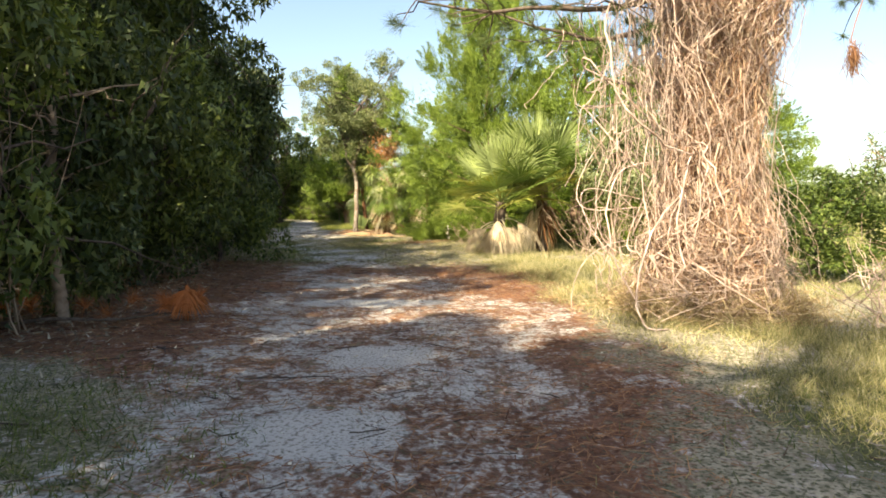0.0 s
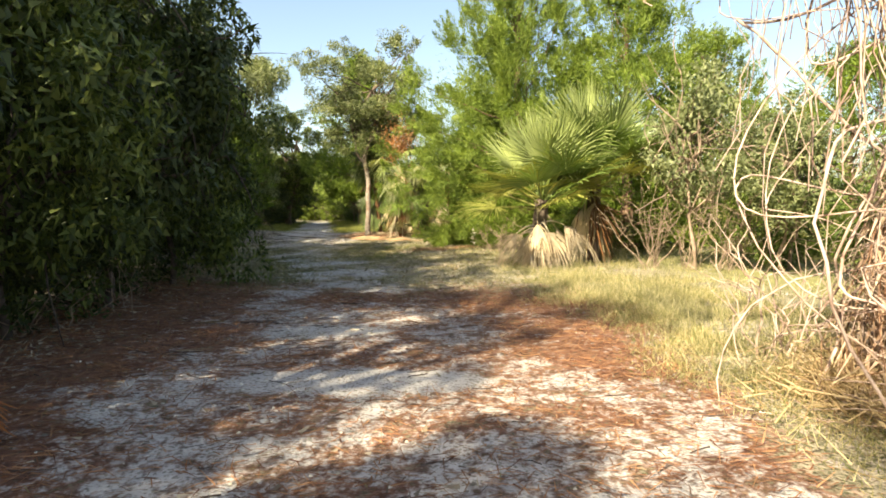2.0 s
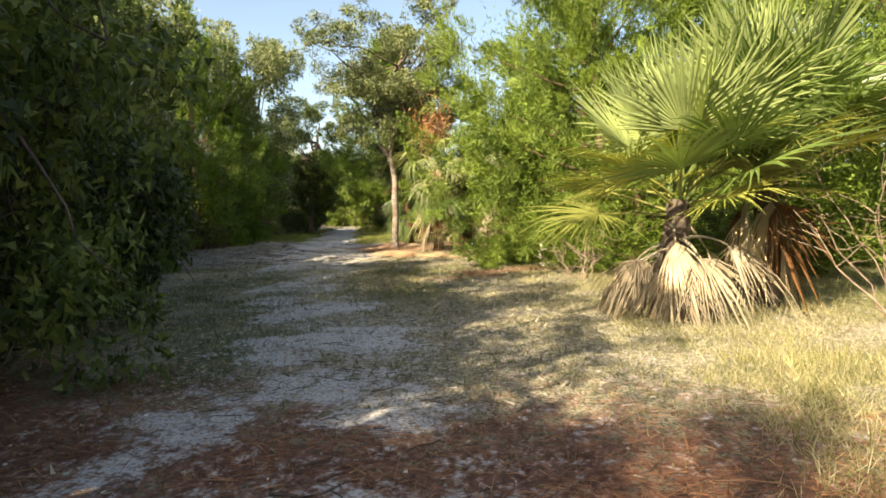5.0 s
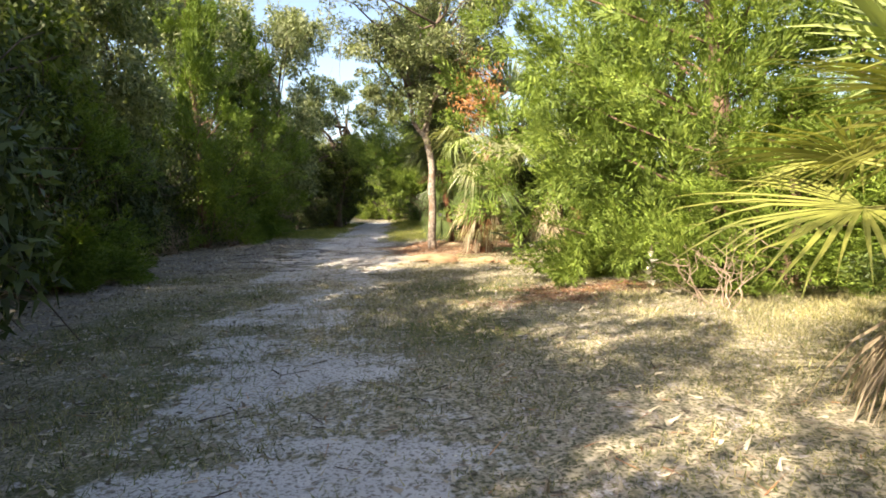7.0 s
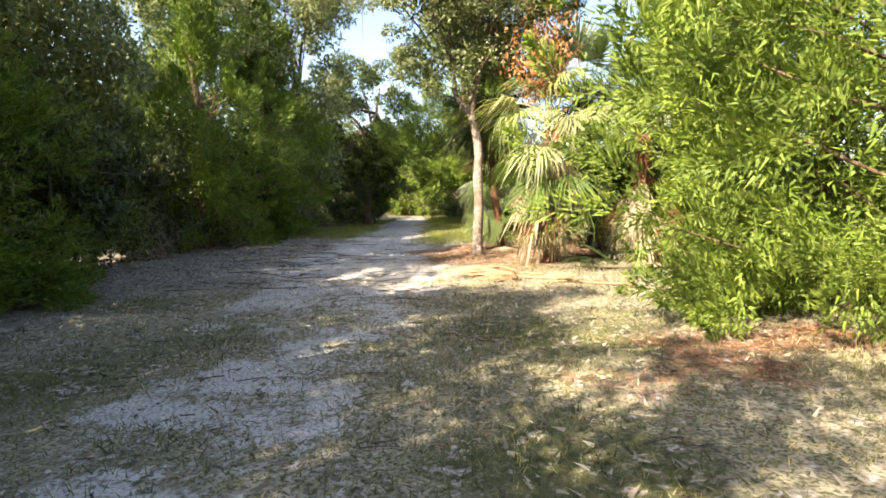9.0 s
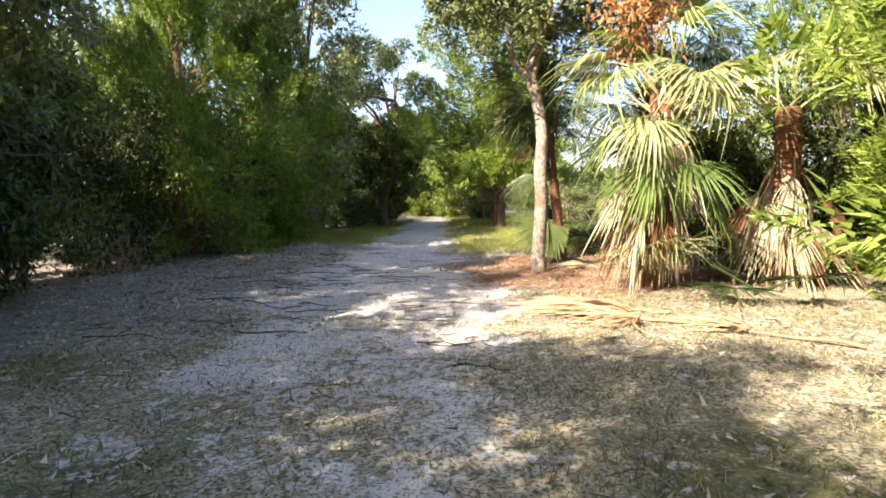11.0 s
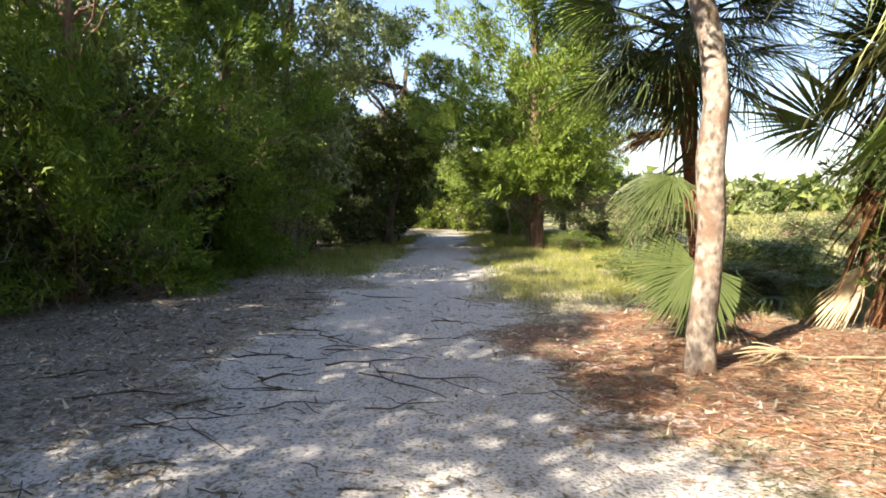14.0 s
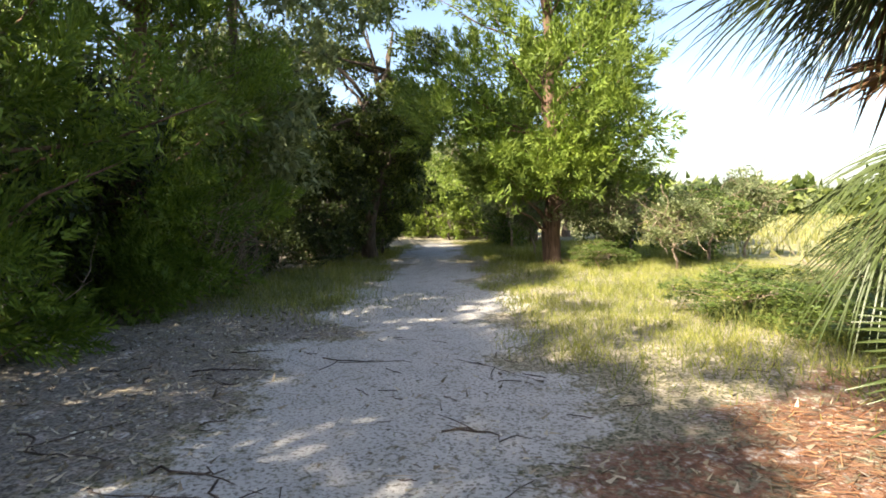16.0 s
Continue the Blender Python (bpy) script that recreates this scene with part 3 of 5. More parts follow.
# the cedars on the open side
right_cedars = [cedar_tree("broad sunlit yellow-green cedar tree with boughs down to the grass", 8.0, 3.75, 71, 820, 400, 0.2, 0.12, 0.5, spray=0.084, bias=1.6),
                cedar_tree("tall sunlit cedar tree with a ragged flame-like top", 8.6, 3.1, 83, 520, 120, 0.2, 0.2, 0.6, spray=0.13)]
for proto, x, y, turn, size, tall in ((0, 1.9, 24.8, 0, 1.08, 1.12), (1, 2.3, 22.5, 100, 0.62, 0.55), (1, 5.0, 22.4, 60, 1.0, 0.92), (1, 8.2, 24.6, 150, 0.95, 0.85), (1, 1.9, 27.9, 250, 1.0, 1.0), (1, 9.8, 19.0, 310, 0.85, 0.7), (1, 0.6, 32.0, 200, 0.8, 0.9)):
    put(right_cedars[proto], x, y, turn, size, tall)
far_cedar = cedar_tree("old cedar tree with a bare red trunk and open sunlit crown", 8.8, 2.6, 97, 480, 140, 0.2, 1.6, 0.6, spray=0.15)
put(far_cedar, -7.1, 43.7, 0, 1.1, 1.12)
put(far_cedar, -8.2, 52.5, 140, 0.95, 0.9)

# the slender oak by the palms: a pale leaning trunk that forks above head height
oak = thing("slender_oak_tree", pose(-4.5, 30.4, float(ground_z(-4.5, 30.4))), "slender oak tree with pale mottled bark and a forked leaning trunk", "tree")
stem = np.array([[0, 0, -0.1], [0, 0, 0.0], [-0.01, 0, 0.35], [0.03, -0.02, 0.8], [0.05, -0.02, 1.3], [0.03, 0, 1.8], [0.07, 0, 2.3], [0.02, 0.02, 2.8], [-0.1, 0.05, 3.3]])
part("trunk", Quads().tube(stem, [0.15, 0.135, 0.118, 0.113, 0.11, 0.115, 0.105, 0.1, 0.1], 14, 0.05), M_OAKBARK, oak, soft=True)
q_oak, oak_clumps = broad_crown(260, 190, 2.9, 2.8, 6.3, 0.44, 0.095, 45, 3.3, 0.3)
for end, r in (((-0.8, -0.1, 5.3), 0.07), ((0.15, 0.1, 6.2), 0.075), ((0.65, -0.3, 5.7), 0.045), ((-0.25, 0.5, 6.4), 0.05)):
    pts = wander(stem[-1], end, 9, 0.18)
    limb = part("limb", Quads().tube(pts, np.linspace(r, 0.02, 9), 8, 0.05), M_OAKBARK, oak, soft=True)
part("branching", limbs_to(None, np.array([stem[-1], [-0.5, 0, 4.4], [0, 0, 5.5], [0.3, 0, 6.5], [-0.6, 0.1, 5.5]]), oak_clumps, 34, 0.1, 5), M_BARK, oak, soft=True)
part("crown", q_oak, leaf_material("grey_green_oak_leaf", (0.06, 0.08, 0.03), (0.13, 0.16, 0.065), (0.26, 0.29, 0.14), 0.25), oak)
spray = wander((0.3, -0.2, 4.4), (1.75, -1.0, 4.9), 8, 0.15)
dead_limb = part("dead_limb", Quads().tube(spray, np.linspace(0.035, 0.01, 8), 6), M_BARK, oak, "dead limb with withered leaves", True)
p = np.array([1.6, -1.1, 4.15]) + rng.normal(size=(1500, 3)) * [0.32, 0.32, 0.48]
part("withered_leaves", Quads().leaves(p, rng.normal(size=p.shape) + [0, 0, -1.3], 0.1, 0.045), M_BROWNLEAF, dead_limb, "rust brown withered leaves")

# shrubs on the open side
myrtle = [broad_tree("wax_myrtle_shrub", "sunlit light green shrub in the tall grass", M_MYRTLE, M_GREYTWIG, 2.4, 1.2, 131, 72, 90, 0.34, 0.092, 0.04, (0.1, 0.1), 0.12, 0.03, 9, "shrubs on the marsh side"),
          broad_tree("wax_myrtle_shrub", "pale green shrub with bare lower twigs", M_SILVER, M_GREYTWIG, 2.6, 1.1, 137, 64, 80, 0.32, 0.086, 0.04, (-0.1, 0.2), 0.5, 0.2, 14, "shrubs on the marsh side")]
for proto, x, y, turn, size, tall in (
        (0, 7.0, 13.6, 0, 0.9, 0.9), (0, 6.6, 16.0, 80, 1.0, 0.95), (1, 4.6, 16.2, 170, 1.15, 1.35), (1, 6.2, 15.2, 20, 1.1, 1.1), (0, 7.0, 11.0, 250, 1.0, 0.85), (0, 8.8, 9.2, 30, 1.1, 0.8),
        (0, 7.2, 7.0, 140, 0.9, 0.75), (1, 10.5, 12.5, 0, 1.2, 1.0), (0, 12.5, 10.0, 200, 1.3, 0.8), (0, 10.2, 6.5, 300, 1.0, 0.75), (1, 6.9, 18.6, 100, 1.1, 1.2), (0, 3.3, 20.0, 210, 0.8, 0.7),
        (0, 0.5, 31.5, 60, 0.9, 0.8), (1, -5.6, 43.6, 0, 1.0, 0.85), (0, -6.0, 42.4, 30, 0.55, 0.5), (1, -4.4, 42.6, 200, 0.9, 0.7), (0, -3.2, 44.5, 80, 1.0, 0.8), (1, -1.8, 46.0, 10, 1.1, 0.8), (1, -2.9, 36.8, 0, 0.75, 0.45), (1, -1.4, 38.6, 70, 0.9, 0.5), (1, -2.2, 37.4, 150, 0.6, 0.4), (0, -4.4, 36.4, 40, 0.75, 0.36), (0, -3.6, 35.4, 140, 0.7, 0.33), (1, -3.1, 34.2, 10, 0.6, 0.35), (0, -2.4, 36.0, 200, 0.8, 0.42), (1, 0.4, 40.5, 200, 1.0, 0.5), (0, -5.0, 45.8, 120, 1.1, 1.1), (1, -7.9, 46.5, 220, 1.0, 0.9), (0, -8.8, 50.0, 50, 1.1, 1.25), (0, -9.6, 54.0, 10, 1.2, 1.3), (0, -10.4, 59.0, 90, 1.3, 1.2),
        (1, -12.0, 66.0, 30, 1.5, 1.3), (0, -12.6, 64.0, 0, 1.3, 1.2), (0, -14.2, 67.5, 60, 1.5, 1.3), (1, -16.2, 70.5, 0, 1.6, 1.5), (0, -18.6, 73.0, 170, 1.7, 1.4), (1, -21.5, 73.0, 100, 1.7, 1.5), (1, -16.5, 79.0, 260, 1.9, 1.7), (0, -19.5, 82.0, 40, 2.0, 1.5), (0, -22.8, 80.0, 40, 2.0, 1.6), (1, -25.5, 78.0, 340, 2.0, 1.7), (0, -28.0, 74.0, 20, 2.0, 1.7)):
    put(myrtle[proto], x, y, turn, size, tall)
bright = broad_tree("young_shrub", "bright yellow-green young shrub at the trail's bend", M_BRIGHT, M_TWIG, 3.0, 1.25, 151, 84, 120, 0.4, 0.115, 0.04, (0, 0), 0.15, 0.03, 10, "young shrubs at the bend")
for x, y, turn, size in ((-12.4, 56.4, 70, 1.15), (-10.2, 54.6, 20, 1.2), (-14.2, 58.4, 170, 1.3), (-8.9, 51.6, 250, 0.9), (-15.2, 60.2, 10, 0.8), (-11.2, 60.5, 130, 0.9), (-17.4, 59.4, 220, 0.9), (-12.4, 59.5, 0, 1.3), (-14.4, 61.5, 120, 1.5), (-16.6, 62.6, 30, 1.5), (-18.6, 65.0, 90, 1.6), (-10.8, 57.5, 200, 1.1), (-21.0, 74.0, 200, 1.5), (-14.6, 49.2, 60, 0.75), (-12.2, 23.4, 100, 0.5), (-4.4, 4.6, 20, 0.3)):
    put(bright, x, y, turn, size, 1.0)


# ---- palms ----
def frond_mesh(name, mat, elev, stalk, length, span=118, blades=30, droop=0.5, cup=0.15, ragged=0.08, seed=0, fold=0.3, joined=0.45, slim=1.0):
    """A palmetto fan on its stalk: the stalk leaves the crown at that elevation, the blades are joined to half their length, then free and drooping."""
    g = np.random.default_rng(seed)
    q = Quads()
    e = radians(elev)
    d = np.array([math.cos(e), 0, math.sin(e)])
    pts, p = [np.zeros(3)], np.zeros(3)
    for k in range(6):
        d = unit(d + np.array([0, 0, -0.09 * droop]))
        p = p + d * stalk / 6
        pts.append(p)
    q.tube(pts, np.linspace(0.022, 0.01, 7), 5)
    hub, t = p, unit(d + np.array([0, 0, -0.12 * droop]))
    side = np.array([0, 1.0, 0])
    nrm = np.cross(t, side) * (1 if np.cross(t, side)[2] > 0 else -1)
    half = radians(span) / (blades - 1)
    for a in np.linspace(-radians(span), radians(span), blades):
        a = a + g.normal() * 0.02
        ll = length * (1 - 0.28 * abs(a / radians(span)) ** 1.5) * (1 + ragged * g.normal())
        dr = unit(t * math.cos(a) + side * math.sin(a) + nrm * cup * abs(math.sin(a)))
        across = unit(np.cross(nrm, dr))
        pos, rows = hub.copy(), []
        s_prev = 0.0
        for s in (0.0, 0.22, 0.45, 0.64, 0.82, 1.0):
            dd = unit(dr + np.array([0, 0, -1.0]) * droop * 2.4 * max(0.0, s - 0.25) ** 1.3 * (1 + 0.35 * g.normal()))
            pos = pos + dd * ll * (s - s_prev)
            s_prev = s
            wide = min(2 * s * ll * math.tan(half), 2 * joined * ll * math.tan(half) * (1.02 - s) / (1.07 - joined)) * 0.5 * slim + 0.0008
            rows.append((pos - across * wide, pos - nrm * wide * fold * 2, pos + across * wide))
        v = np.array(rows).reshape(-1, 3)
        n = len(rows)
        q.add(v, [f for i in range(n - 1) for f in ((3 * i, 3 * i + 1, 3 * i + 4, 3 * i + 3), (3 * i + 1, 3 * i + 2, 3 * i + 5, 3 * i + 4))])
    me = q.mesh(name, mat)
    bm = bmesh.new()
    bm.from_mesh(me)
    bmesh.ops.remove_doubles(bm, verts=bm.verts, dist=0.003)
    bm.to_mesh(me)
    bm.free()
    return me


def palm(x, y, label, trunk_mat, hub, trunk_r, fronds, seed, boots=0, boot_mat=None, name="palmetto_palm"):
    """fronds: rows of (mesh, how many, lowest and highest start on the stem, azimuth from, to, part name, label)."""
    g = np.random.default_rng(seed)
    t = thing(name, pose(x, y, float(ground_z(x, y))), label, "palm", "palmetto palms")
    hub = np.array(hub, float)
    path = wander((0, 0, -0.1), hub * 0.93, 10, 0.06)
    part("trunk", Quads().tube(path, np.linspace(trunk_r * 1.2, trunk_r, 10), 12, 0.12), trunk_mat, t, soft=True)
    for mesh, count, z0, z1, az0, az1, nm, lb in fronds:
        for k in range(count):
            f = part(nm, mesh, None, t, lb)
            z = g.uniform(z0, z1)
            s = np.clip(z / hub[2], 0, 1)
            az = az0 + (az1 - az0) * (k + g.uniform(0.1, 0.9)) / count
            at = hub * s + [trunk_r * 0.7 * math.cos(radians(az)), trunk_r * 0.7 * math.sin(radians(az)), 0]
            sc = g.uniform(0.85, 1.15)
            f.matrix_basis = pose(*at, 0, 0, az) @ pose(0, 0, 0, g.uniform(-28, 28), g.uniform(-20, 16), 0) @ Matrix.Diagonal((sc, sc, sc, 1))
    if boots:
        q = Quads()
        v = np.array([[0, -0.05, 0], [0, 0.05, 0], [0.03, 0.04, 0], [0.03, -0.04, 0], [0.22, -0.018, 0.3], [0.22, 0.018, 0.3], [0.245, 0.015, 0.29], [0.245, -0.015, 0.29]])
        q.add(v, [(0, 1, 5, 4), (1, 2, 6, 5), (2, 3, 7, 6), (3, 0, 4, 7), (4, 5, 6, 7)])
        me = q.mesh("leaf_base", boot_mat)
        for k in range(boots):
            b_ = part("leaf_base", me, None, t)
            az, z = k * 137.5, 0.1 + (hub[2] - 0.2) * k / boots
            at = hub * (z / hub[2]) + [trunk_r * 0.8 * math.cos(radians(az)), trunk_r * 0.8 * math.sin(radians(az)), 0]
            b_.matrix_basis = pose(*at, 0, g.uniform(-15, 20), az) @ Matrix.Diagonal((1, 1, g.uniform(0.7, 1.4), 1))
    return t


M_FALLEN = leaf_material("fallen_palm_fan", (0.2, 0.11, 0.065), (0.36, 0.22, 0.135), (0.52, 0.36, 0.24), 0.1, 0.7)
M_GOLD = leaf_material("golden_palm_fan", (0.2, 0.22, 0.055), (0.34, 0.35, 0.1), (0.5, 0.47, 0.2), 0.25, 0.35)
M_BLEACH = leaf_material("bleached_palm_fan", (0.3, 0.24, 0.18), (0.46, 0.39, 0.31), (0.62, 0.55, 0.46), 0.1, 0.7)
F_UP = frond_mesh("frond", M_FAN, 68, 0.85, 1.25, 96, 32, 0.08, seed=1, joined=0.47, ragged=0.05)
F_MID = frond_mesh("frond", M_FAN, 42, 0.85, 1.2, 100, 32, 0.2, seed=2, joined=0.45)
F_FLAT = frond_mesh("frond", M_GOLD, 24, 0.85, 1.05, 105, 34, 0.3, seed=3, joined=0.38, slim=0.85, ragged=0.12)
F_DROOP = frond_mesh("frond", M_FANYEL, 40, 0.75, 1.1, 92, 38, 1.35, ragged=0.15, seed=5, joined=0.45, slim=0.85)
F_SIDE = frond_mesh("frond", M_FAN, -2, 0.55, 1.0, 80, 34, 1.1, ragged=0.18, seed=51, joined=0.45, slim=0.85)
F_DROOPG = frond_mesh("frond", M_FAN, 55, 0.8, 1.2, 100, 42, 1.5, ragged=0.15, seed=6, joined=0.36, slim=0.75)
F_ARCH = frond_mesh("dead_frond", M_BLEACH, 8, 0.55, 0.95, 58, 26, 1.7, ragged=0.25, seed=61, fold=0.6, joined=0.3)
F_HANG = frond_mesh("dead_frond", M_FANDEAD, -62, 0.45, 0.95, 42, 20, 1.4, ragged=0.25, seed=7, fold=0.6)
F_HANGB = frond_mesh("dead_frond", M_FANBROWN, -56, 0.5, 0.95, 48, 22, 1.3, ragged=0.25, seed=8, fold=0.6)
F_FOLD = frond_mesh("dead_frond", M_BLEACH, -60, 0.35, 1.0, 35, 20, 1.0, ragged=0.2, seed=9, fold=0.9)
F_BROWNOPEN = frond_mesh("dead_frond", M_FALLEN, 14, 0.15, 0.72, 50, 16, 0.45, ragged=0.25, seed=10, fold=0.6)
F_DARKMID = frond_mesh("frond", M_FANSHADE, 38, 0.7, 1.0, 105, 40, 0.6, seed=12, joined=0.35, slim=0.8)
F_YOUNG = frond_mesh("frond", M_FANYEL, 60, 0.3, 0.8, 60, 20, 0.7, seed=13, joined=0.25, slim=0.8)
F_DARK = frond_mesh("frond", M_FANSHADE, 0, 0.6, 0.95, 110, 42, 0.6, seed=11, joined=0.35, slim=0.8)

F_DARKHANG = frond_mesh("frond", M_FANSHADE, -22, 0.45, 0.85, 72, 34, 0.8, seed=14, joined=0.35, slim=0.85)

G, D = "", "dead straw-coloured frond"
palm(1.6, 17.3, "low palmetto palm with upright green fans and a dead skirt", M_BARK, (0.1, 0, 1.6), 0.15,
     [(F_UP, 13, 1.5, 1.8, 0, 360, "frond", G), (F_MID, 9, 1.4, 1.75, 260, 480, "frond", G), (F_ARCH, 8, 0.7, 1.05, 150, 330, "dead_frond", D), (F_FLAT, 12, 1.1, 1.7, 100, 400, "frond", "yellowing frond"), (F_HANG, 9, 0.9, 1.4, 0, 360, "dead_frond", D), (F_FOLD, 8, 0.75, 1.25, 190, 300, "dead_frond", D)], 1)
palm(2.95, 17.7, "palmetto palm with upright green fans beside its neighbour", M_BARK, (0, 0, 2.15), 0.15,
     [(F_UP, 10, 2.0, 2.3, 0, 360, "frond", G), (F_MID, 12, 1.9, 2.2, 10, 370, "frond", G), (F_FLAT, 4, 1.7, 2.0, 200, 380, "frond", G), (F_HANG, 6, 1.3, 1.9, 150, 330, "dead_frond", D), (F_HANGB, 3, 1.2, 1.8, 160, 300, "dead_frond", "dead brown frond")], 2)
palm(-2.75, 28.75, "palmetto palm with long drooping yellow-green fans and bleached dead fronds", M_PALMBARK, (0.1, 0.1, 2.9), 0.15,
     [(F_DROOP, 7, 2.2, 3.0, 0, 360, "frond", G), (F_SIDE, 6, 1.5, 2.6, 150, 350, "frond", G), (F_DROOPG, 5, 2.6, 3.1, 0, 360, "frond", G), (F_HANG, 8, 1.4, 2.6, 150, 350, "dead_frond", D), (F_HANGB, 6, 1.2, 2.4, 170, 350, "dead_frond", "dead brown frond"), (F_YOUNG, 10, 0.05, 0.35, 170, 400, "frond", G), (F_FOLD, 14, 1.2, 2.8, 200, 290, "dead_frond", D)], 3, 34, M_FALLEN)
palm(-0.9, 29.4, "palmetto palm with bleached dead skirt and drooping fans", M_PALMBARK, (0, 0, 2.7), 0.16,
     [(F_DROOP, 10, 2.4, 2.8, 0, 360, "frond", G), (F_HANG, 10, 1.4, 2.2, 130, 350, "dead_frond", D), (F_HANGB, 6, 1.2, 2.0, 150, 340, "dead_frond", "dead brown frond"), (F_YOUNG, 6, 0.05, 0.35, 150, 360, "frond", G), (F_FOLD, 5, 1.0, 1.4, 170, 320, "dead_frond", D)], 4)
palm(-2.1, 32.6, "palmetto palm with split leaf bases and long green fans", M_PALMBARK, (0.1, 0, 4.0), 0.2,
     [(F_DROOPG, 12, 3.4, 4.1, 0, 360, "frond", G), (F_UP, 5, 3.8, 4.1, 0, 360, "frond", G), (F_DARKMID, 16, 2.3, 4.0, 0, 360, "frond", G), (F_MID, 4, 1.6, 2.2, 120, 300, "frond", G), (F_HANG, 9, 0.8, 2.0, 130, 330, "dead_frond", D), (F_HANGB, 12, 1.4, 3.6, 100, 330, "dead_frond", "dead brown frond")], 5, 40, M_FANDEAD)
palm(-4.15, 32.2, "palmetto palm with a thin rust trunk and shade-darkened shaggy crown", M_PALMBARK, (-0.35, -0.05, 3.5), 0.085,
     [(F_DARK, 22, 2.75, 3.5, 0, 360, "frond", G), (F_DARKMID, 12, 3.2, 3.6, 0, 360, "frond", G), (F_HANGB, 3, 3.2, 3.5, 10, 110, "dead_frond", "dead brown frond"), (F_BROWNOPEN, 4, 2.15, 2.4, 165, 235, "dead_frond", "dead curled brown frond"), (F_DARKHANG, 4, 1.5, 2.0, 150, 260, "frond", G), (F_DARKHANG, 8, 2.7, 3.4, 140, 300, "frond", G)], 6)
low_fan = frond_mesh("frond", M_FANSHADE, 70, 0.75, 0.8, 120, 30, 0.55, seed=21)
hang_fan = frond_mesh("frond", M_FANSHADE, -62, 0.06, 0.82, 78, 40, 0.1, seed=22, joined=0.62)
seedling = thing("palmetto_seedling", pose(-1.5, 28.3, float(ground_z(-1.5, 28.3)), 0, 0, 30), "low palmetto with wide spreading fans darkened in colour for shade", "palm", "low palmettos")
for az, tilt in ((205, 55), (160, 35), (262, 45)):
    f = part("frond", low_fan, None, seedling)
    f.matrix_basis = pose(0, 0, 0.02, 0, 0, az) @ pose(0, 0, 0, 0, tilt, 0)
for x, y, turn in ((-13.0, 42.5, 60), (-3.9, 34.0, 120)):
    copy_thing(seedling, pose(x, y, float(ground_z(x, y)), 0, 0, turn))
low = thing("low_palmetto", pose(-4.5, 31.45, float(ground_z(-4.5, 31.45))), "low palmetto with a hanging shade-darkened green fan by the oak", "palm", "low palmettos")
fan_face = Vector((math.sin(radians(62)), 0, math.cos(radians(62))))
for az, swing, at in ((246, -58, (0.15, 0.0, 0.86)), (258, -8, (0.2, 0.06, 0.84))):
    f = part("frond", hang_fan, None, low)
    f.matrix_basis = pose(*at, 0, 0, az) @ Matrix.Rotation(radians(swing), 4, fan_face)
part("stalk", Quads().tube(wander((0.3, 0.25, -0.03), (0.15, 0.0, 0.87), 6, 0.03), 0.011, 5), M_FANYEL, low)

# fallen fronds
F_RED = frond_mesh("frond", M_FANRED, -50, 0.04, 0.42, 62, 16, 0.5, ragged=0.15, seed=32, fold=0.6)


def fallen_frond(x, y, turn, stalk, length, spread_, count, seed, label, mat=M_FALLEN):
    """A dry frond lying flat: a stalk and narrow folded blades raked out in a ragged bundle."""
    g = np.random.default_rng(seed)
    t = thing("fallen_frond", pose(x, y, float(ground_z(x, y)), 0, 0, turn), label, "palm frond", "fallen fronds")
    part("stalk", Quads().tube(wander((-stalk, 0, 0.03), (0, 0, 0.035), 6, 0.03), np.linspace(0.02, 0.012, 6), 6), mat, t, soft=True)
    for k in range(count):
        a = radians(g.normal() * spread_)
        ll = length * g.uniform(0.55, 1.1)
        bend = g.normal() * 0.35
        n = 8
        s = np.linspace(0, 1, n)
        heading = a + bend * s ** 2
        step = ll / (n - 1)
        px = np.concatenate([[0], np.cumsum(np.cos(heading[1:]) * step)]) + g.uniform(0, 0.1)
        py = np.concatenate([[0], np.cumsum(np.sin(heading[1:]) * step)]) + g.normal() * 0.025
        pz = 0.02 + g.uniform(0, 0.05) + g.uniform(0.0, 0.1) * np.sin(s * math.pi)
        wide = 0.013 * g.uniform(0.6, 1.3) * np.minimum(1, 0.4 + 2 * s) * (1.03 - s) ** 0.5
        sx, sy = -np.sin(heading), np.cos(heading)
        rows = np.stack([np.stack([px + sx * wide, py + sy * wide, pz], 1), np.stack([px, py, pz + wide * 0.9], 1), np.stack([px - sx * wide, py - sy * wide, pz], 1)], 1)
        q = Quads()
        q.add(rows, [f for i in range(n - 1) for f in ((3 * i, 3 * i + 1, 3 * i + 4, 3 * i + 3), (3 * i + 1, 3 * i + 2, 3 * i + 5, 3 * i + 4))])
        part("blade", q, mat, t)
    return t


dry = "dry brown fallen palm frond lying on the sand"
fallen_frond(-3.35, 26.35, 168, 1.2, 1.15, 11, 46, 41, dry)
fallen_frond(-3.2, 26.75, 176, 0.4, 1.3, 9, 40, 42, dry)
fallen_frond(-3.1, 26.2, 205, 0.5, 0.8, 26, 24, 43, dry)
fallen_frond(-2.2, 25.9, 150, 0.9, 0.7, 30, 20, 44, dry)
fallen_frond(-2.6, 29.9, 100, 0.3, 0.9, 25, 22, 45, "straw-coloured dry frond fallen under the palms", M_FANDEAD)
fallen_frond(-3.6, 30.9, 190, 0.8, 0.8, 20, 18, 46, "straw-coloured dry frond fallen under the palms", M_FANDEAD)
red = thing("dead_palmetto", pose(-2.95, 6.75, float(ground_z(-2.95, 6.75))), "rust-red dead palmetto tuft standing in the needles", "palm")
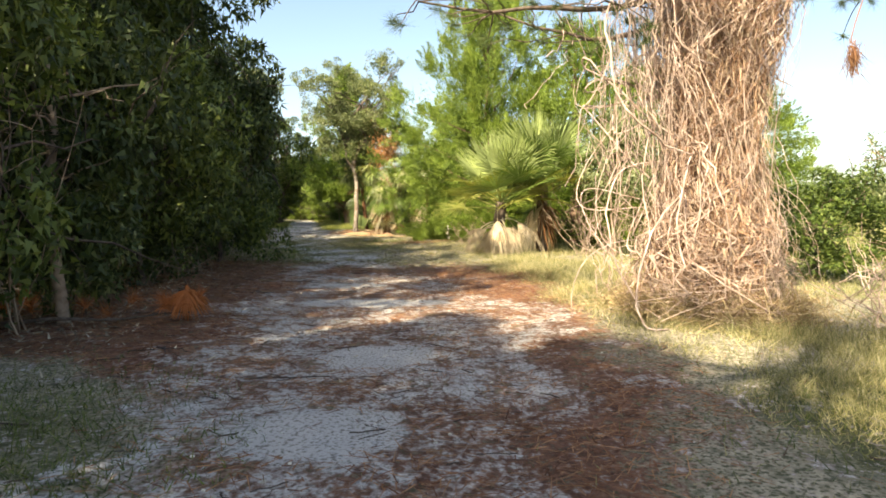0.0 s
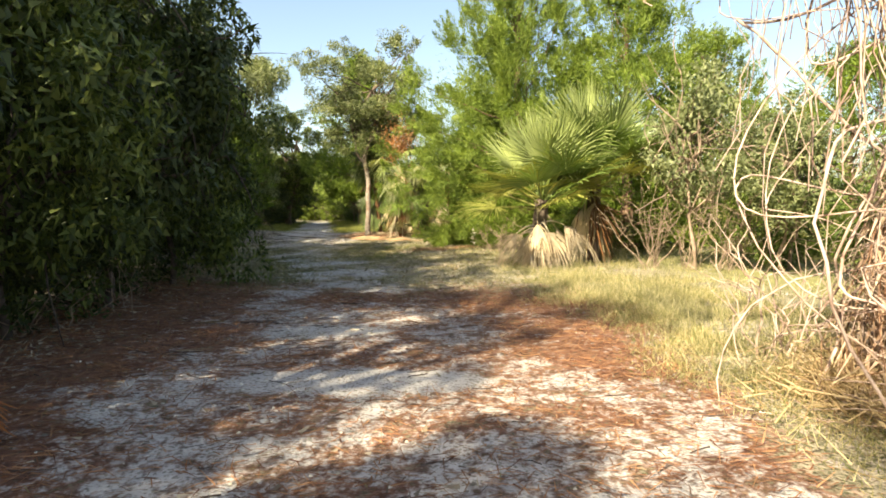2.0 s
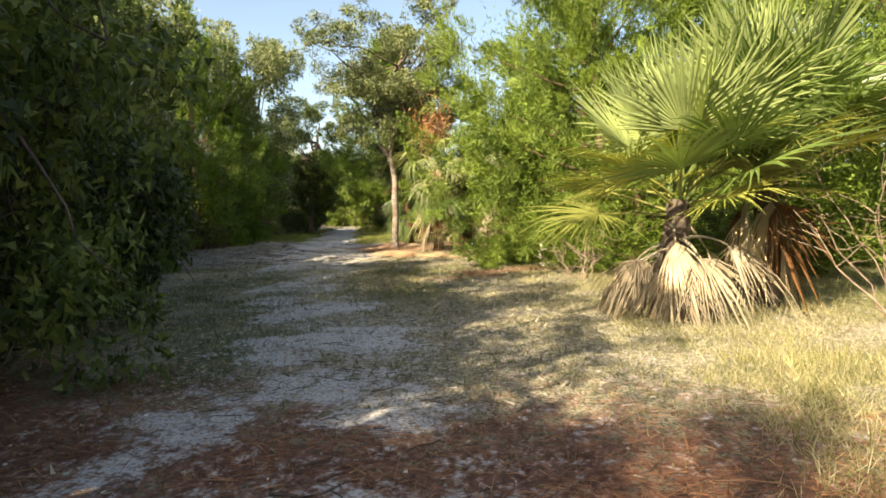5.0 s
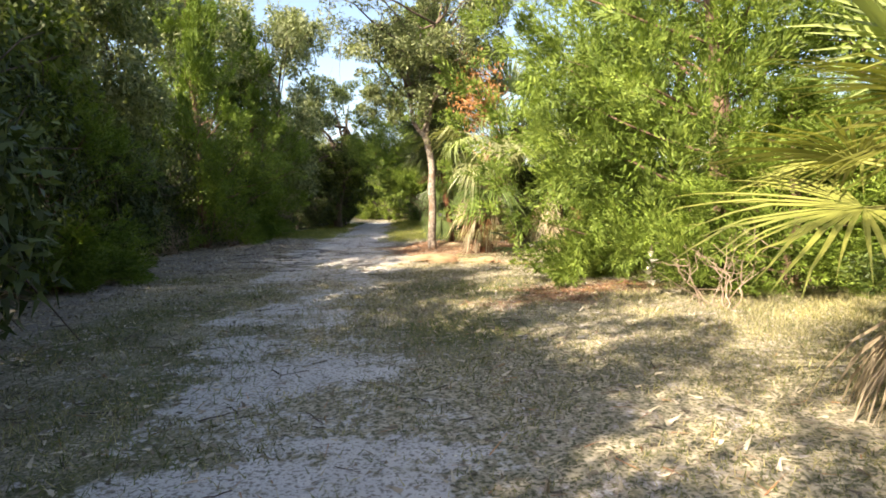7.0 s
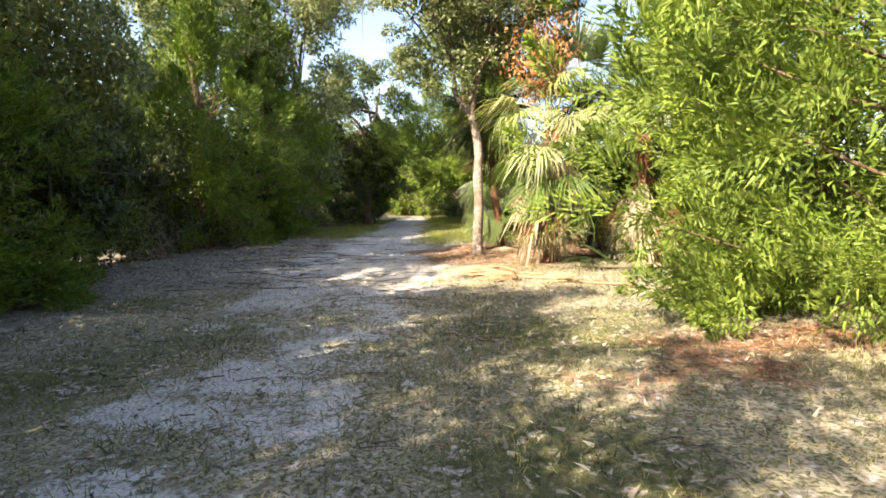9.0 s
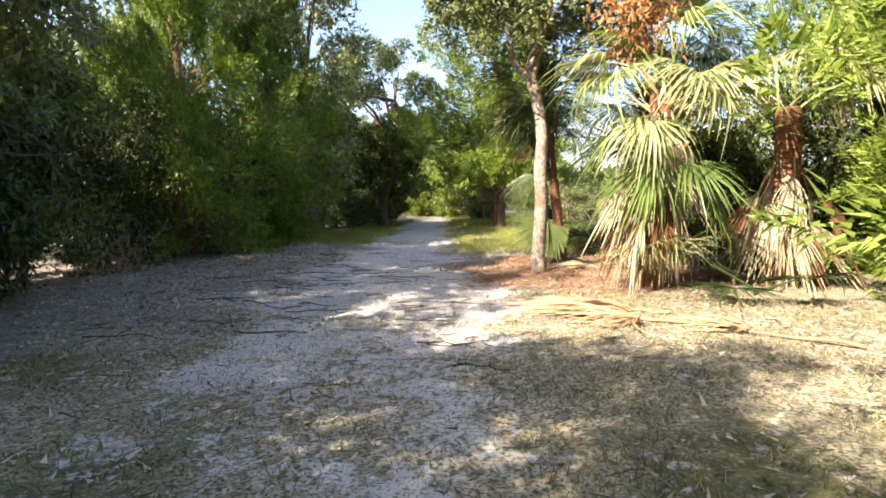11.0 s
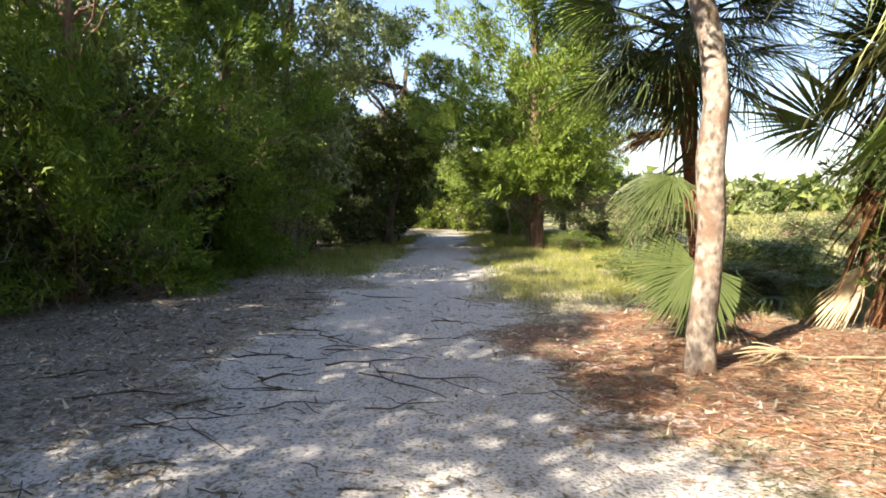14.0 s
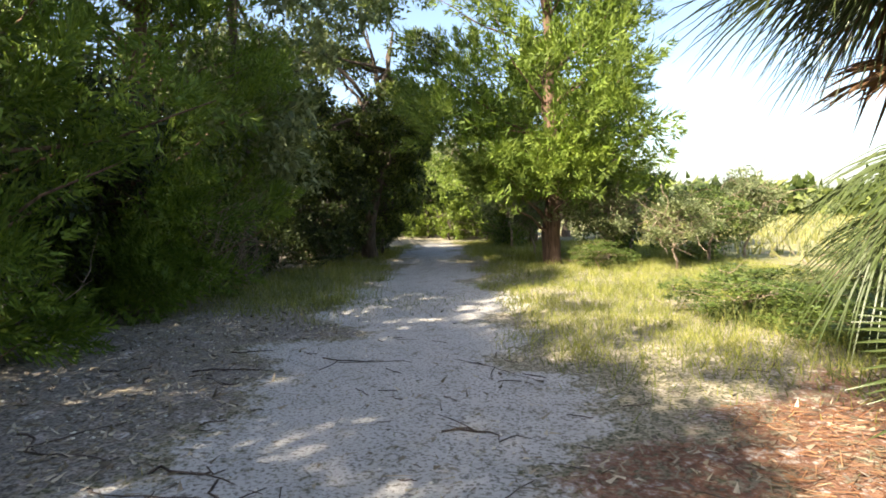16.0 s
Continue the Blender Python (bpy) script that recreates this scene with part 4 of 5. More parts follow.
part("stalk", Quads().tube(wander((0, 0, -0.03), (0, 0, 0.42), 5, 0.02), 0.012, 5), M_FANRED, red)
for k in range(6):
    part("frond", F_RED, None, red).matrix_basis = pose(0, 0, 0.4 - 0.03 * (k % 2), 0, 0, 60 * k + 15) @ pose(0, 0, 0, 0, -12 + 5 * k, 0)

# ---- the pine wrapped in dead vines ----
PX, PY = 3.4, 7.5
pine = thing("pine_tree", pose(PX, PY, 0), "pine tree smothered in bleached dead vines", "tree")
stem = wander((0, 0, -0.1), (0.25, 0.2, 11.0), 14, 0.12)
part("trunk", Quads().tube(stem, np.linspace(0.34, 0.14, 14), 12, 0.08), M_CEDARBARK, pine, soft=True)


def skirt(z):
    return 0.54 + 0.46 * np.exp(-z / 0.8) + 0.1 * np.sin(z * 2.1) + 0.04 * z


def vine(g, a0, z_top, z_low, r_out, sway, n=16):
    z = np.linspace(z_top, z_low, n)
    a = a0 + np.cumsum(g.normal(size=n)) * sway / math.sqrt(n)
    r = skirt(z) * r_out * (1 + np.cumsum(g.normal(size=n)) * 0.16 / math.sqrt(n))
    return np.stack([np.cos(a) * r, np.sin(a) * r, np.maximum(z, 0.02)], 1)


g = np.random.default_rng(5)
for matl, count, lab, rad in ((M_VINE, 1150, "tangle of bleached hanging vines", 0.0027), (M_VINEDARK, 800, "tangle of brown hanging vines", 0.0033)):
    q = Quads()
    for k in range(count):
        zt = g.uniform(1.0, 6.5)
        q.tube(vine(g, g.uniform(0, 6.28), zt, max(0.0, zt - g.uniform(0.8, 4.5)), g.uniform(0.4, 1.12) if matl is M_VINE else g.uniform(0.4, 0.95), g.uniform(0.3, 2.8), 14), rad * g.uniform(0.4, 1.5), 3)
    tagged(part("vine_tangle", q, matl, pine, lab, True), kind="stuff")
for k in range(18):
    a0, zt = g.uniform(2.2, 5.9), g.uniform(1.2, 5.5)
    pts = vine(g, a0, zt, 0.0, g.uniform(0.9, 1.15), 1.1, 18)
    part("vine", Quads().tube(pts, np.linspace(0.006, 0.012, 18) * g.uniform(0.5, 1.2), 6), M_VINE, pine, "thick bleached vine", True)
q = Quads()
for k in range(150):
    top = np.array([-0.75 - abs(g.normal()) * 0.4, g.normal() * 0.4 - 0.2, g.uniform(3.0, 4.6)])
    q.tube(wander(top, top + [g.normal() * 0.3 + 0.2, g.normal() * 0.3, -g.uniform(0.6, 2.8)], 9, 0.16), g.uniform(0.003, 0.007), 3)
tagged(part("vine_curtain", q, M_VINE, pine, "thin curtain of bleached hanging vines", True), kind="stuff")
for k in range(26):
    a0 = g.uniform(2.7, 4.3)
    z0 = g.uniform(0.8, 4.2)
    s = np.linspace(0, 1, 16)
    reach = g.uniform(0.5, 1.25)
    rr = skirt(z0) * 0.9 + reach * np.sin(s * math.pi) ** 0.8
    aa = a0 + 0.5 * (s - 0.5) + np.cumsum(g.normal(size=16)) * 0.03
    zz = np.maximum(z0 - s * g.uniform(0.3, 2.4) + 0.35 * np.sin(s * 5 + k), 0.05)
    part("vine", Quads().tube(np.stack([np.cos(aa) * rr, np.sin(aa) * rr, zz], 1), 0.008 * g.uniform(0.4, 1.5), 5), M_VINE, pine, "looping bleached vine", True)
n = 22000
z = g.uniform(0.0, 6.5, n)
a = g.uniform(0, 6.28, n)
r = skirt(z) * g.uniform(0.35, 1.02, n)
p = np.stack([np.cos(a) * r, np.sin(a) * r, z + 0.1], 1)
tagged(part("dead_vine_leaves", Quads().leaves(p, g.normal(size=(n, 3)) * 0.45 + [0, 0, -1], g.uniform(0.1, 0.4, n), g.uniform(0.008, 0.025, n)), M_VINELEAF, pine, "dry hanging leaves"), kind="stuff")


n = 5000
a, r = g.uniform(1.6, 6.9, n), 0.65 + np.abs(g.normal(size=n)) * 0.35
p = np.stack([np.cos(a) * r, np.sin(a) * r, np.abs(g.normal(size=n)) * 0.12 + 0.05], 1)
tagged(part("vine_litter", Quads().leaves(p, g.normal(size=(n, 3)) * [1, 1, 0.6] + [0, 0, 0.3], g.uniform(0.15, 0.5, n), g.uniform(0.006, 0.014, n)), M_STRAW, pine, "dry straw at the pine's foot"), kind="stuff")


def needle_tufts(centres, axes, count, length, width):
    k = np.repeat(np.arange(len(centres)), count)
    d = unit(axes[k] * 0.75 + g.normal(size=(len(k), 3)) * 0.75)
    return centres[k] + axes[k] * g.uniform(-0.06, 0.06, (len(k), 1)), d, length * g.uniform(0.7, 1.1, len(k)), np.full(len(k), width)


for end, z0 in (((-3.7, -0.4, 3.78), 4.2), ((-2.6, 0.5, 3.9), 3.9), ((-1.6, -0.7, 3.7), 4.0), ((-1.9, -1.8, 4.9), 4.8), ((1.9, -1.0, 3.75), 4.4), ((2.6, 0.6, 4.3), 4.8), ((-2.8, -3.2, 6.6), 6.2), ((1.0, -3.4, 6.9), 6.6), ((-1.5, 2.8, 7.0), 6.4), ((2.5, 2.6, 7.4), 7.0), ((-2.2, -0.8, 8.6), 8.0), ((1.8, -1.4, 9.0), 8.4), ((0.2, 2.0, 9.6), 9.0), ((0.2, 0.1, 11.4), 10.6)):
    pts = wander((0.1, 0.1, z0), end, 10, 0.25)
    q, tips = Quads(), []
    q.tube(pts, np.linspace(0.05, 0.012, 10), 6)
    for k in range(22):
        j = g.integers(3, 10)
        tip = pts[j] + g.normal(size=3) * [0.45, 0.45, 0.22]
        q.tube(wander(pts[j], tip, 5, 0.08), np.linspace(0.01, 0.005, 5), 4)
        tips.append(tip)
    bough = part("bough", q, M_BARK, pine, soft=True)
    tips = np.array(tips)
    part("needles", Quads().leaves(*needle_tufts(tips, unit(tips - pts[4] + [0, 0, 0.25]), 80, 0.2, 0.006)), M_PINE, bough)
for at in ((1.15, -0.8, 3.1), (1.62, -0.9, 3.2), (1.95, -0.75, 3.05)):
    c_ = np.array([at])
    d = np.array([[0.1, 0.0, -1.0]])
    dead = part("dead_tuft", Quads().leaves(c_ + g.normal(size=(260, 3)) * [0.035, 0.035, 0.08], d + g.normal(size=(260, 3)) * 0.3, 0.2, 0.008).tube(wander(at, (at[0] + 0.1, at[1], 3.85), 5, 0.05), 0.007, 4), M_NEEDLE, pine, "brown hanging tuft of dead needles")


# ---- bare stems, twigs and dead boughs ----
def bare_shrub(name, label, x, y, h, count, spread_, mat, seed, cat="shrub"):
    gg = np.random.default_rng(seed)
    q = Quads()
    for k in range(count):
        end = np.array([gg.normal() * spread_, gg.normal() * spread_, h * gg.uniform(0.6, 1.1)])
        pts = wander((gg.normal() * 0.12, gg.normal() * 0.12, -0.03), end, 9, 0.12)
        q.tube(pts, np.linspace(0.009, 0.003, 9) * gg.uniform(0.6, 1.5), 5)
        for _ in range(5):
            j = gg.integers(3, 9)
            q.tube(wander(pts[j], pts[j] + gg.normal(size=3) * 0.25 + [0, 0, 0.2], 5, 0.06), np.linspace(0.006, 0.002, 5), 4)
    ob = new(name, q.mesh(name, mat, True))
    ob.matrix_basis = pose(x, y, float(ground_z(x, y)))
    return tagged(ob, label, cat, "bare shrubs")


for i, (x, y, h, n, s, m) in enumerate(((4.0, 16.5, 2.0, 14, 0.45, M_GREYTWIG), (5.3, 15.9, 1.6, 14, 0.4, M_GREYTWIG), (4.7, 16.3, 1.7, 14, 0.5, M_GREYTWIG), (2.6, 8.9, 1.0, 10, 0.4, M_VINE), (5.2, 6.6, 0.9, 14, 0.6, M_VINE), (4.9, 5.7, 0.7, 10, 0.5, M_VINE),
                                         (0.9, 20.9, 0.8, 10, 0.35, M_GREYTWIG), (-12.4, 29.6, 0.9, 16, 0.5, M_GREYTWIG), (-12.4, 33.0, 0.9, 16, 0.5, M_GREYTWIG), (-12.6, 36.8, 1.4, 20, 0.5, M_GREYTWIG), (-12.9, 38.6, 1.3, 16, 0.4, M_GREYTWIG), (-4.6, 6.2, 3.0, 10, 0.6, M_GREYTWIG))):
    bare_shrub("bare_shrub", "leafless shrub of thin pale stems in the undergrowth", x, y, h, n, s, m, 200 + i)
snag = thing("dead_sapling", pose(-4.55, 6.9, 0), "pale leaning sapling trunk with broken dead branches", "tree")
pts = wander((0.2, -0.2, -0.05), (-0.1, 0.25, 3.6), 12, 0.1)
part("trunk", Quads().tube(pts, np.linspace(0.075, 0.03, 12), 8, 0.08), M_GREYTWIG, snag, soft=True)
for k in range(12):
    j = 3 + k % 8
    part("branch", Quads().tube(wander(pts[j], pts[j] + rng.normal(size=3) * [0.5, 0.5, 0.35] + [0.2, -0.1, 0.2], 6, 0.12), np.linspace(0.02, 0.004, 6), 5), M_GREYTWIG, snag, soft=True)

# ---- ground cover ----
def scatter(n, x0, x1, y0, y1, seed):
    gg = np.random.default_rng(seed)
    return gg.uniform(x0, x1, n), gg.uniform(y0, y1, n), gg


def cover(name, label, cat, q, mat):
    return tagged(new(name, q.mesh(name, mat)), label, cat, kind="stuff")


def blades(x, y, gg, h, wide, tilt=0.5):
    n = len(x)
    p = np.stack([x, y, ground_z(x, y) - 0.01], 1)
    d = gg.normal(size=(n, 3)) * tilt + [0, 0, 1.0]
    d[:, 2] = np.abs(d[:, 2])
    return p, d, h * gg.uniform(0.5, 1.2, n), np.full(n, wide)


# tall pale grass of the sunny verge
x, y, gg = scatter(300000, -1.8, 9, 0.5, 27, 301)
x1, y1, gg = scatter(110000, 1.0, 4.8, 2, 15, 313)
x, y = np.concatenate([x, x1]), np.concatenate([y, y1])
line = np.interp(y, [0, 5, 7, 10, 12, 15, 20, 24, 27], [2.4, 1.9, 1.7, 1.2, 0.8, -0.2, -0.3, -1.0, -1.4])
edge = line + (vnoise(x, y, 0.8, 40) - 0.5) * 1.1
keep = (x > edge) & (gg.random(len(x)) < np.clip((x - edge) * 0.9 + 0.12, 0, 1) * np.clip(1.15 - (x - edge) * 0.16, 0.12, 1) * np.clip(1.7 * vnoise(x, y, 0.55, 41) - 0.3, 0.06, 0.85))
x, y = x[keep], y[keep]
rise = np.clip((x - np.interp(y, [0, 7, 15, 27], [2.2, 1.8, 0.6, 0.6])) * 0.12, -0.03, 0.14)
cover("verge_grass", "pale sunlit tall grass on the trail's verge", "grass", Quads().leaves(*blades(x, y, gg, 0.05 + rise * 0.8 + 0.16 * vnoise(x, y, 0.6, 42) ** 1.5, 0.007, 1.0)), M_GRASS)
# short turf
x1, y1, gg = scatter(330000, -8.5, 2.5, 10.5, 28, 302)
x2, y2, gg2 = scatter(120000, -12.5, 3.0, 0.3, 46, 310)
x, y = np.concatenate([x1, x2]), np.concatenate([y1, y2])
sd, nd, lt = zones(x, y)
ok = (1 - 0.93 * sd) * (1 - 0.9 * nd) * (1 - 0.9 * lt) * smooth(0.22, 0.6, vnoise(x, y, 0.3, 43) * 0.6 + vnoise(x, y, 1.3, 44) * 0.4)
keep = gg.random(len(x)) < ok * 0.62
x, y = x[keep], y[keep]
cover("turf", "short olive green turf with dry blades", "grass", Quads().leaves(*blades(x, y, gg, 0.05 + 0.05 * vnoise(x, y, 1.2, 45), 0.009, 1.5)), M_TURF)
# greener grass under the wood's edge and beside the track
x, y, gg = scatter(240000, -10.5, 4.0, 0.3, 39, 309)
x1, y1, gg = scatter(40000, -5.2, -1.0, 0.5, 5.5, 312)
x, y = np.concatenate([x, x1]), np.concatenate([y, y1])
keep = gg.random(len(x)) < green_patch(x, y) * (0.3 + vnoise(x, y, 0.35, 55))
x, y = x[keep], y[keep]
cover("green_grass", "dark green grass patches beside the track", "grass", Quads().leaves(*blades(x, y, gg, 0.06 + 0.06 * vnoise(x, y, 0.8, 56), 0.009, 0.9)), leaf_material("shade_grass", (0.05, 0.075, 0.02), (0.1, 0.14, 0.04), (0.2, 0.22, 0.08), 0.25, 0.6))
# lush tufts either side of the far trail
x, y, gg = scatter(260000, -13.5, 1.5, 31.5, 54, 303)
off = x - track_x(y)
lush = smooth(0.9, 1.5, np.abs(off) + (vnoise(x, y, 0.9, 46) - 0.5)) * (1 - smooth(3.0, 4.5, np.where(off > 0, off - 4.5, -off)))
lush = lush * np.where(off < 0, smooth(35.0, 37.0, y), smooth(32.5, 34.5, y)) * (0.2 + vnoise(x, y, 0.5, 47))
keep = gg.random(len(x)) < lush
x, y = x[keep], y[keep]
cover("trail_grass", "yellow-green grass tufts along the far trail", "grass", Quads().leaves(*blades(x, y, gg, 0.12 + 0.17 * vnoise(x, y, 0.7, 48), 0.009, 0.5)), leaf_material("sunny_grass", (0.1, 0.13, 0.025), (0.22, 0.25, 0.06), (0.4, 0.39, 0.13), 0.3, 0.6))
# long dark tussocks behind the low palmettos
x, y, gg = scatter(60000, -5.0, 1.5, 32.8, 41, 311)
tuft = smooth(0.52, 0.66, vnoise(x, y, 0.9, 61)) * smooth(-4.6, -3.4, x + 0.22 * (y - 33))
keep = gg.random(len(x)) < tuft * 0.75
x, y = x[keep], y[keep]
cover("tussock_grass", "long dark green grass tussocks", "grass", Quads().leaves(*blades(x, y, gg, 0.42, 0.011, 0.55)), leaf_material("tussock_blade", (0.06, 0.085, 0.025), (0.12, 0.155, 0.05), (0.24, 0.26, 0.1), 0.25, 0.6))
# marsh beyond the verge
x, y, gg = scatter(130000, -5, 85, 4, 120, 304)
keep = (x > 9.0 - 0.38 * np.maximum(y - 18, 0)) & (gg.random(len(x)) < np.clip(22 / np.hypot(x, y), 0.05, 1)) & (x > -0.2 * y + 5)
x, y = x[keep], y[keep]
far = np.hypot(x, y - 10)
pp, dd, hh, ww = blades(x, y, gg, 0.5, 0.02, 0.35)
cover("marsh_grass", "yellow-green marsh grass on the open flat", "grass", Quads().leaves(pp, dd, hh, ww * (1 + far * 0.06)), M_MARSH)

# fallen needles, leaves, shell bits and twigs
x, y, gg = scatter(210000, -5.5, 3.5, 0.6, 33, 305)
sd, nd, lt = zones(x, y)
keep = gg.random(len(x)) < np.clip(nd * (1 - 0.8 * sd) * (0.25 + 1.1 * vnoise(x * 0.7, y * 1.6, 0.3, 50)), 0.012, 1)
x, y = x[keep], y[keep]
n = len(x)
d = np.stack([gg.normal(size=n), gg.normal(size=n) * 0.6, gg.normal(size=n) * 0.1], 1)
cover("fallen_needles", "rust-red fallen pine needles strewn over the sand", "pine needles", Quads().leaves(np.stack([x, y, ground_z(x, y) + 0.006 + 0.02 * gg.random(n)], 1), d, gg.uniform(0.1, 0.22, n), np.full(n, 0.008), np.array([[0, 0, 1.0]])), M_NEEDLE)
x, y, gg = scatter(150000, -13.5, 0.5, 4, 39, 306)
sd, nd, lt = zones(x, y)
keep = gg.random(len(x)) < np.clip(lt + 0.06 + 0.3 * (y > 14) * (y < 28) * (1 - 0.7 * sd) + 0.6 * nd * (y > 26), 0, 1) * (0.25 + 0.9 * vnoise(x, y, 0.4, 51))
x, y = x[keep], y[keep]
n = len(x)
d = np.stack([gg.normal(size=n), gg.normal(size=n), np.abs(gg.normal(size=n)) * 0.25], 1)
cover("leaf_litter", "dry brown leaf litter at the wood's edge", "leaf litter", Quads().leaves(np.stack([x, y, ground_z(x, y) + 0.006], 1), d, gg.uniform(0.04, 0.11, n), gg.uniform(0.012, 0.04, n), np.array([[0, 0, 1.0]])), M_LITTER)
x, y, gg = scatter(60000, -11.5, 3.0, 0.8, 45, 307)
sd, nd, lt = zones(x, y)
keep = gg.random(len(x)) < np.clip(0.35 * sd + 0.9 * lt * (y > 26) + 0.1 * nd * (y < 15), 0, 1) * (0.15 + vnoise(x, y, 0.6, 52)) * 0.5
x, y = x[keep], y[keep]
n = len(x)
s = gg.uniform(0.005, 0.013, n)[:, None, None] * gg.uniform(0.6, 1.3, (n, 8, 3))
corner = np.array([[-1, -1, -0.3], [1, -1, -0.3], [1, 1, -0.3], [-1, 1, -0.3], [-0.7, -0.7, 0.5], [0.7, -0.7, 0.5], [0.7, 0.7, 0.5], [-0.7, 0.7, 0.5]])
v = corner[None] * s + np.stack([x, y, ground_z(x, y) + 0.003], 1)[:, None]
faces = np.array([[4, 5, 6, 7], [0, 1, 5, 4], [1, 2, 6, 5], [2, 3, 7, 6], [3, 0, 4, 7]])
q = Quads()
q.add(v, (faces[None] + 8 * np.arange(n)[:, None, None]))
cover("shell_bits", "pale shell and stone bits on the sand", "gravel", q, M_SHELL)
g = np.random.default_rng(308)
q = Quads()
for k in range(650):
    y0 = g.uniform(2, 35)
    x0 = track_x(y0) + g.normal() * (1.6 if y0 < 25 else 2.4) - (0.6 if y0 > 25 else 0)
    ln, az = g.uniform(0.06, 0.26), g.uniform(-0.9, 0.9) + math.pi * (g.random() < 0.5)
    pts = wander((x0, y0, 0), (x0 + ln * math.cos(az), y0 + ln * math.sin(az), 0), 5, 0.03)
    pts[:, 2] = ground_z(pts[:, 0], pts[:, 1]) + 0.006
    q.tube(pts, g.uniform(0.002, 0.005), 4)
cover("small_twigs", "dark small twigs strewn over the trail", "twigs", q, M_TWIG)
for k in range(54):
    y0 = g.uniform(24.5, 34)
    x0 = track_x(y0) + g.uniform(-3.6, 1.0)
    if k > 45:
        y0, x0 = g.uniform(4, 14), g.uniform(-4.2, -1.5)
    ln, az = g.uniform(0.4, 1.1), g.uniform(-0.6, 0.6)
    pts = wander((x0, y0, 0), (x0 + ln * math.cos(az), y0 + ln * math.sin(az), 0), 9, 0.14)
    pts[:, 2] = ground_z(pts[:, 0], pts[:, 1]) + 0.01
    q = Quads().tube(pts, np.linspace(0.009, 0.003, 9) * g.uniform(0.5, 1.2), 5)
    for _ in range(2):
        j = g.integers(2, 7)
        e = pts[j] + [g.normal() * 0.2, g.normal() * 0.2, 0]
        e[2] = float(ground_z(e[0], e[1])) + 0.008
        q.tube(wander(pts[j], e, 4, 0.02), np.linspace(0.006, 0.003, 4), 4)
    tagged(new("fallen_twig", q.mesh("fallen_twig", M_TWIG, True)), "dark fallen forked twig lying on the sand", "twig", "fallen twigs")
for x, y, az in ((-8.4, 28.6, 60), (-6.7, 27.7, 10), (-10.4, 27.6, 15), (-2.9, 9.2, 5), (-3.3, 10.6, 15)):
    q = Quads().leaves(np.array([[0, 0, 0.012]]), np.array([[1, 0, 0.06]]), 0.42, 0.05, np.array([[0, 0, 1.0]])).leaves(np.array([[0.03, 0.01, 0.014]]), np.array([[1, 0.06, 0.1]]), 0.36, 0.04, np.array([[0, 0, 1.0]]))
    ob = new("dry_leaf_strip", q.mesh("dry_leaf_strip", M_FANDEAD))
    ob.matrix_basis = pose(x, y, float(ground_z(x, y)), 0, 0, az)
    tagged(ob, "bleached strip of dry palm leaf on the sand", "dry leaf", "dry leaf strips")

# dry palm strips strewn under the palms, their colour darkened for missing shade
n = 9500
a, r = g.uniform(0, 6.28, n), np.abs(g.normal(size=n)) * 1.25
x, y = -3.0 + np.cos(a) * r * 1.1, 29.6 + np.sin(a) * r * 1.5
p = np.stack([x, y, ground_z(x, y) + g.uniform(0.004, 0.03, n)], 1)
cover("palm_litter", "straw-coloured dry palm strips under the palms", "leaf litter", Quads().leaves(p, g.normal(size=(n, 3)) * [1, 0.6, 0.05], g.uniform(0.06, 0.22, n), g.uniform(0.004, 0.011, n), np.array([[0, 0, 1.0]])), leaf_material("palm_litter", (0.13, 0.085, 0.06), (0.27, 0.19, 0.13), (0.46, 0.36, 0.27), 0.05, 0.8))

# dead red pine bough under the wood's edge
bough = thing("fallen_pine_bough", pose(-3.7, 6.4, float(ground_z(-3.7, 6.4))), "fallen pine bough with rust-red dead needles", "branch")
pts = wander((-1.1, -0.1, 0.05), (0.8, 0.3, 0.12), 9, 0.06)
part("stick", Quads().tube(pts, np.linspace(0.025, 0.008, 9), 6), M_TWIG, bough, soft=True)
k = g.integers(1, 9, 14)
tips = pts[k] + g.normal(size=(14, 3)) * [0.3, 0.25, 0.06] + [0, 0, 0.12]
part("needles", Quads().leaves(*needle_tufts(tips, unit(tips - pts[k] + [0, 0, 0.1]), 90, 0.2, 0.006)), M_FANRED, bough)

# pale-leaved plant in the verge
plant = thing("pale_leaved_plant", pose(0.15, 21.6, float(ground_z(0.15, 21.6))), "small plant with round whitish leaves in the verge", "plant")
part("stem", Quads().tube(wander((0, 0, -0.02), (0.05, 0, 0.75), 8, 0.05), 0.006, 5), M_GREYTWIG, plant)
for k in range(14):
    q = Quads().leaves(np.array([[0.0, 0.0, 0.0]]), np.array([[1.0, 0, 0.3]]), 0.13, 0.09)
    part("leaf", q, M_SHELL if k % 3 else M_MYRTLE, plant).matrix_basis = pose(g.normal() * 0.05, g.normal() * 0.05, 0.15 + 0.045 * k, 0, g.uniform(-30, 30), k * 137)

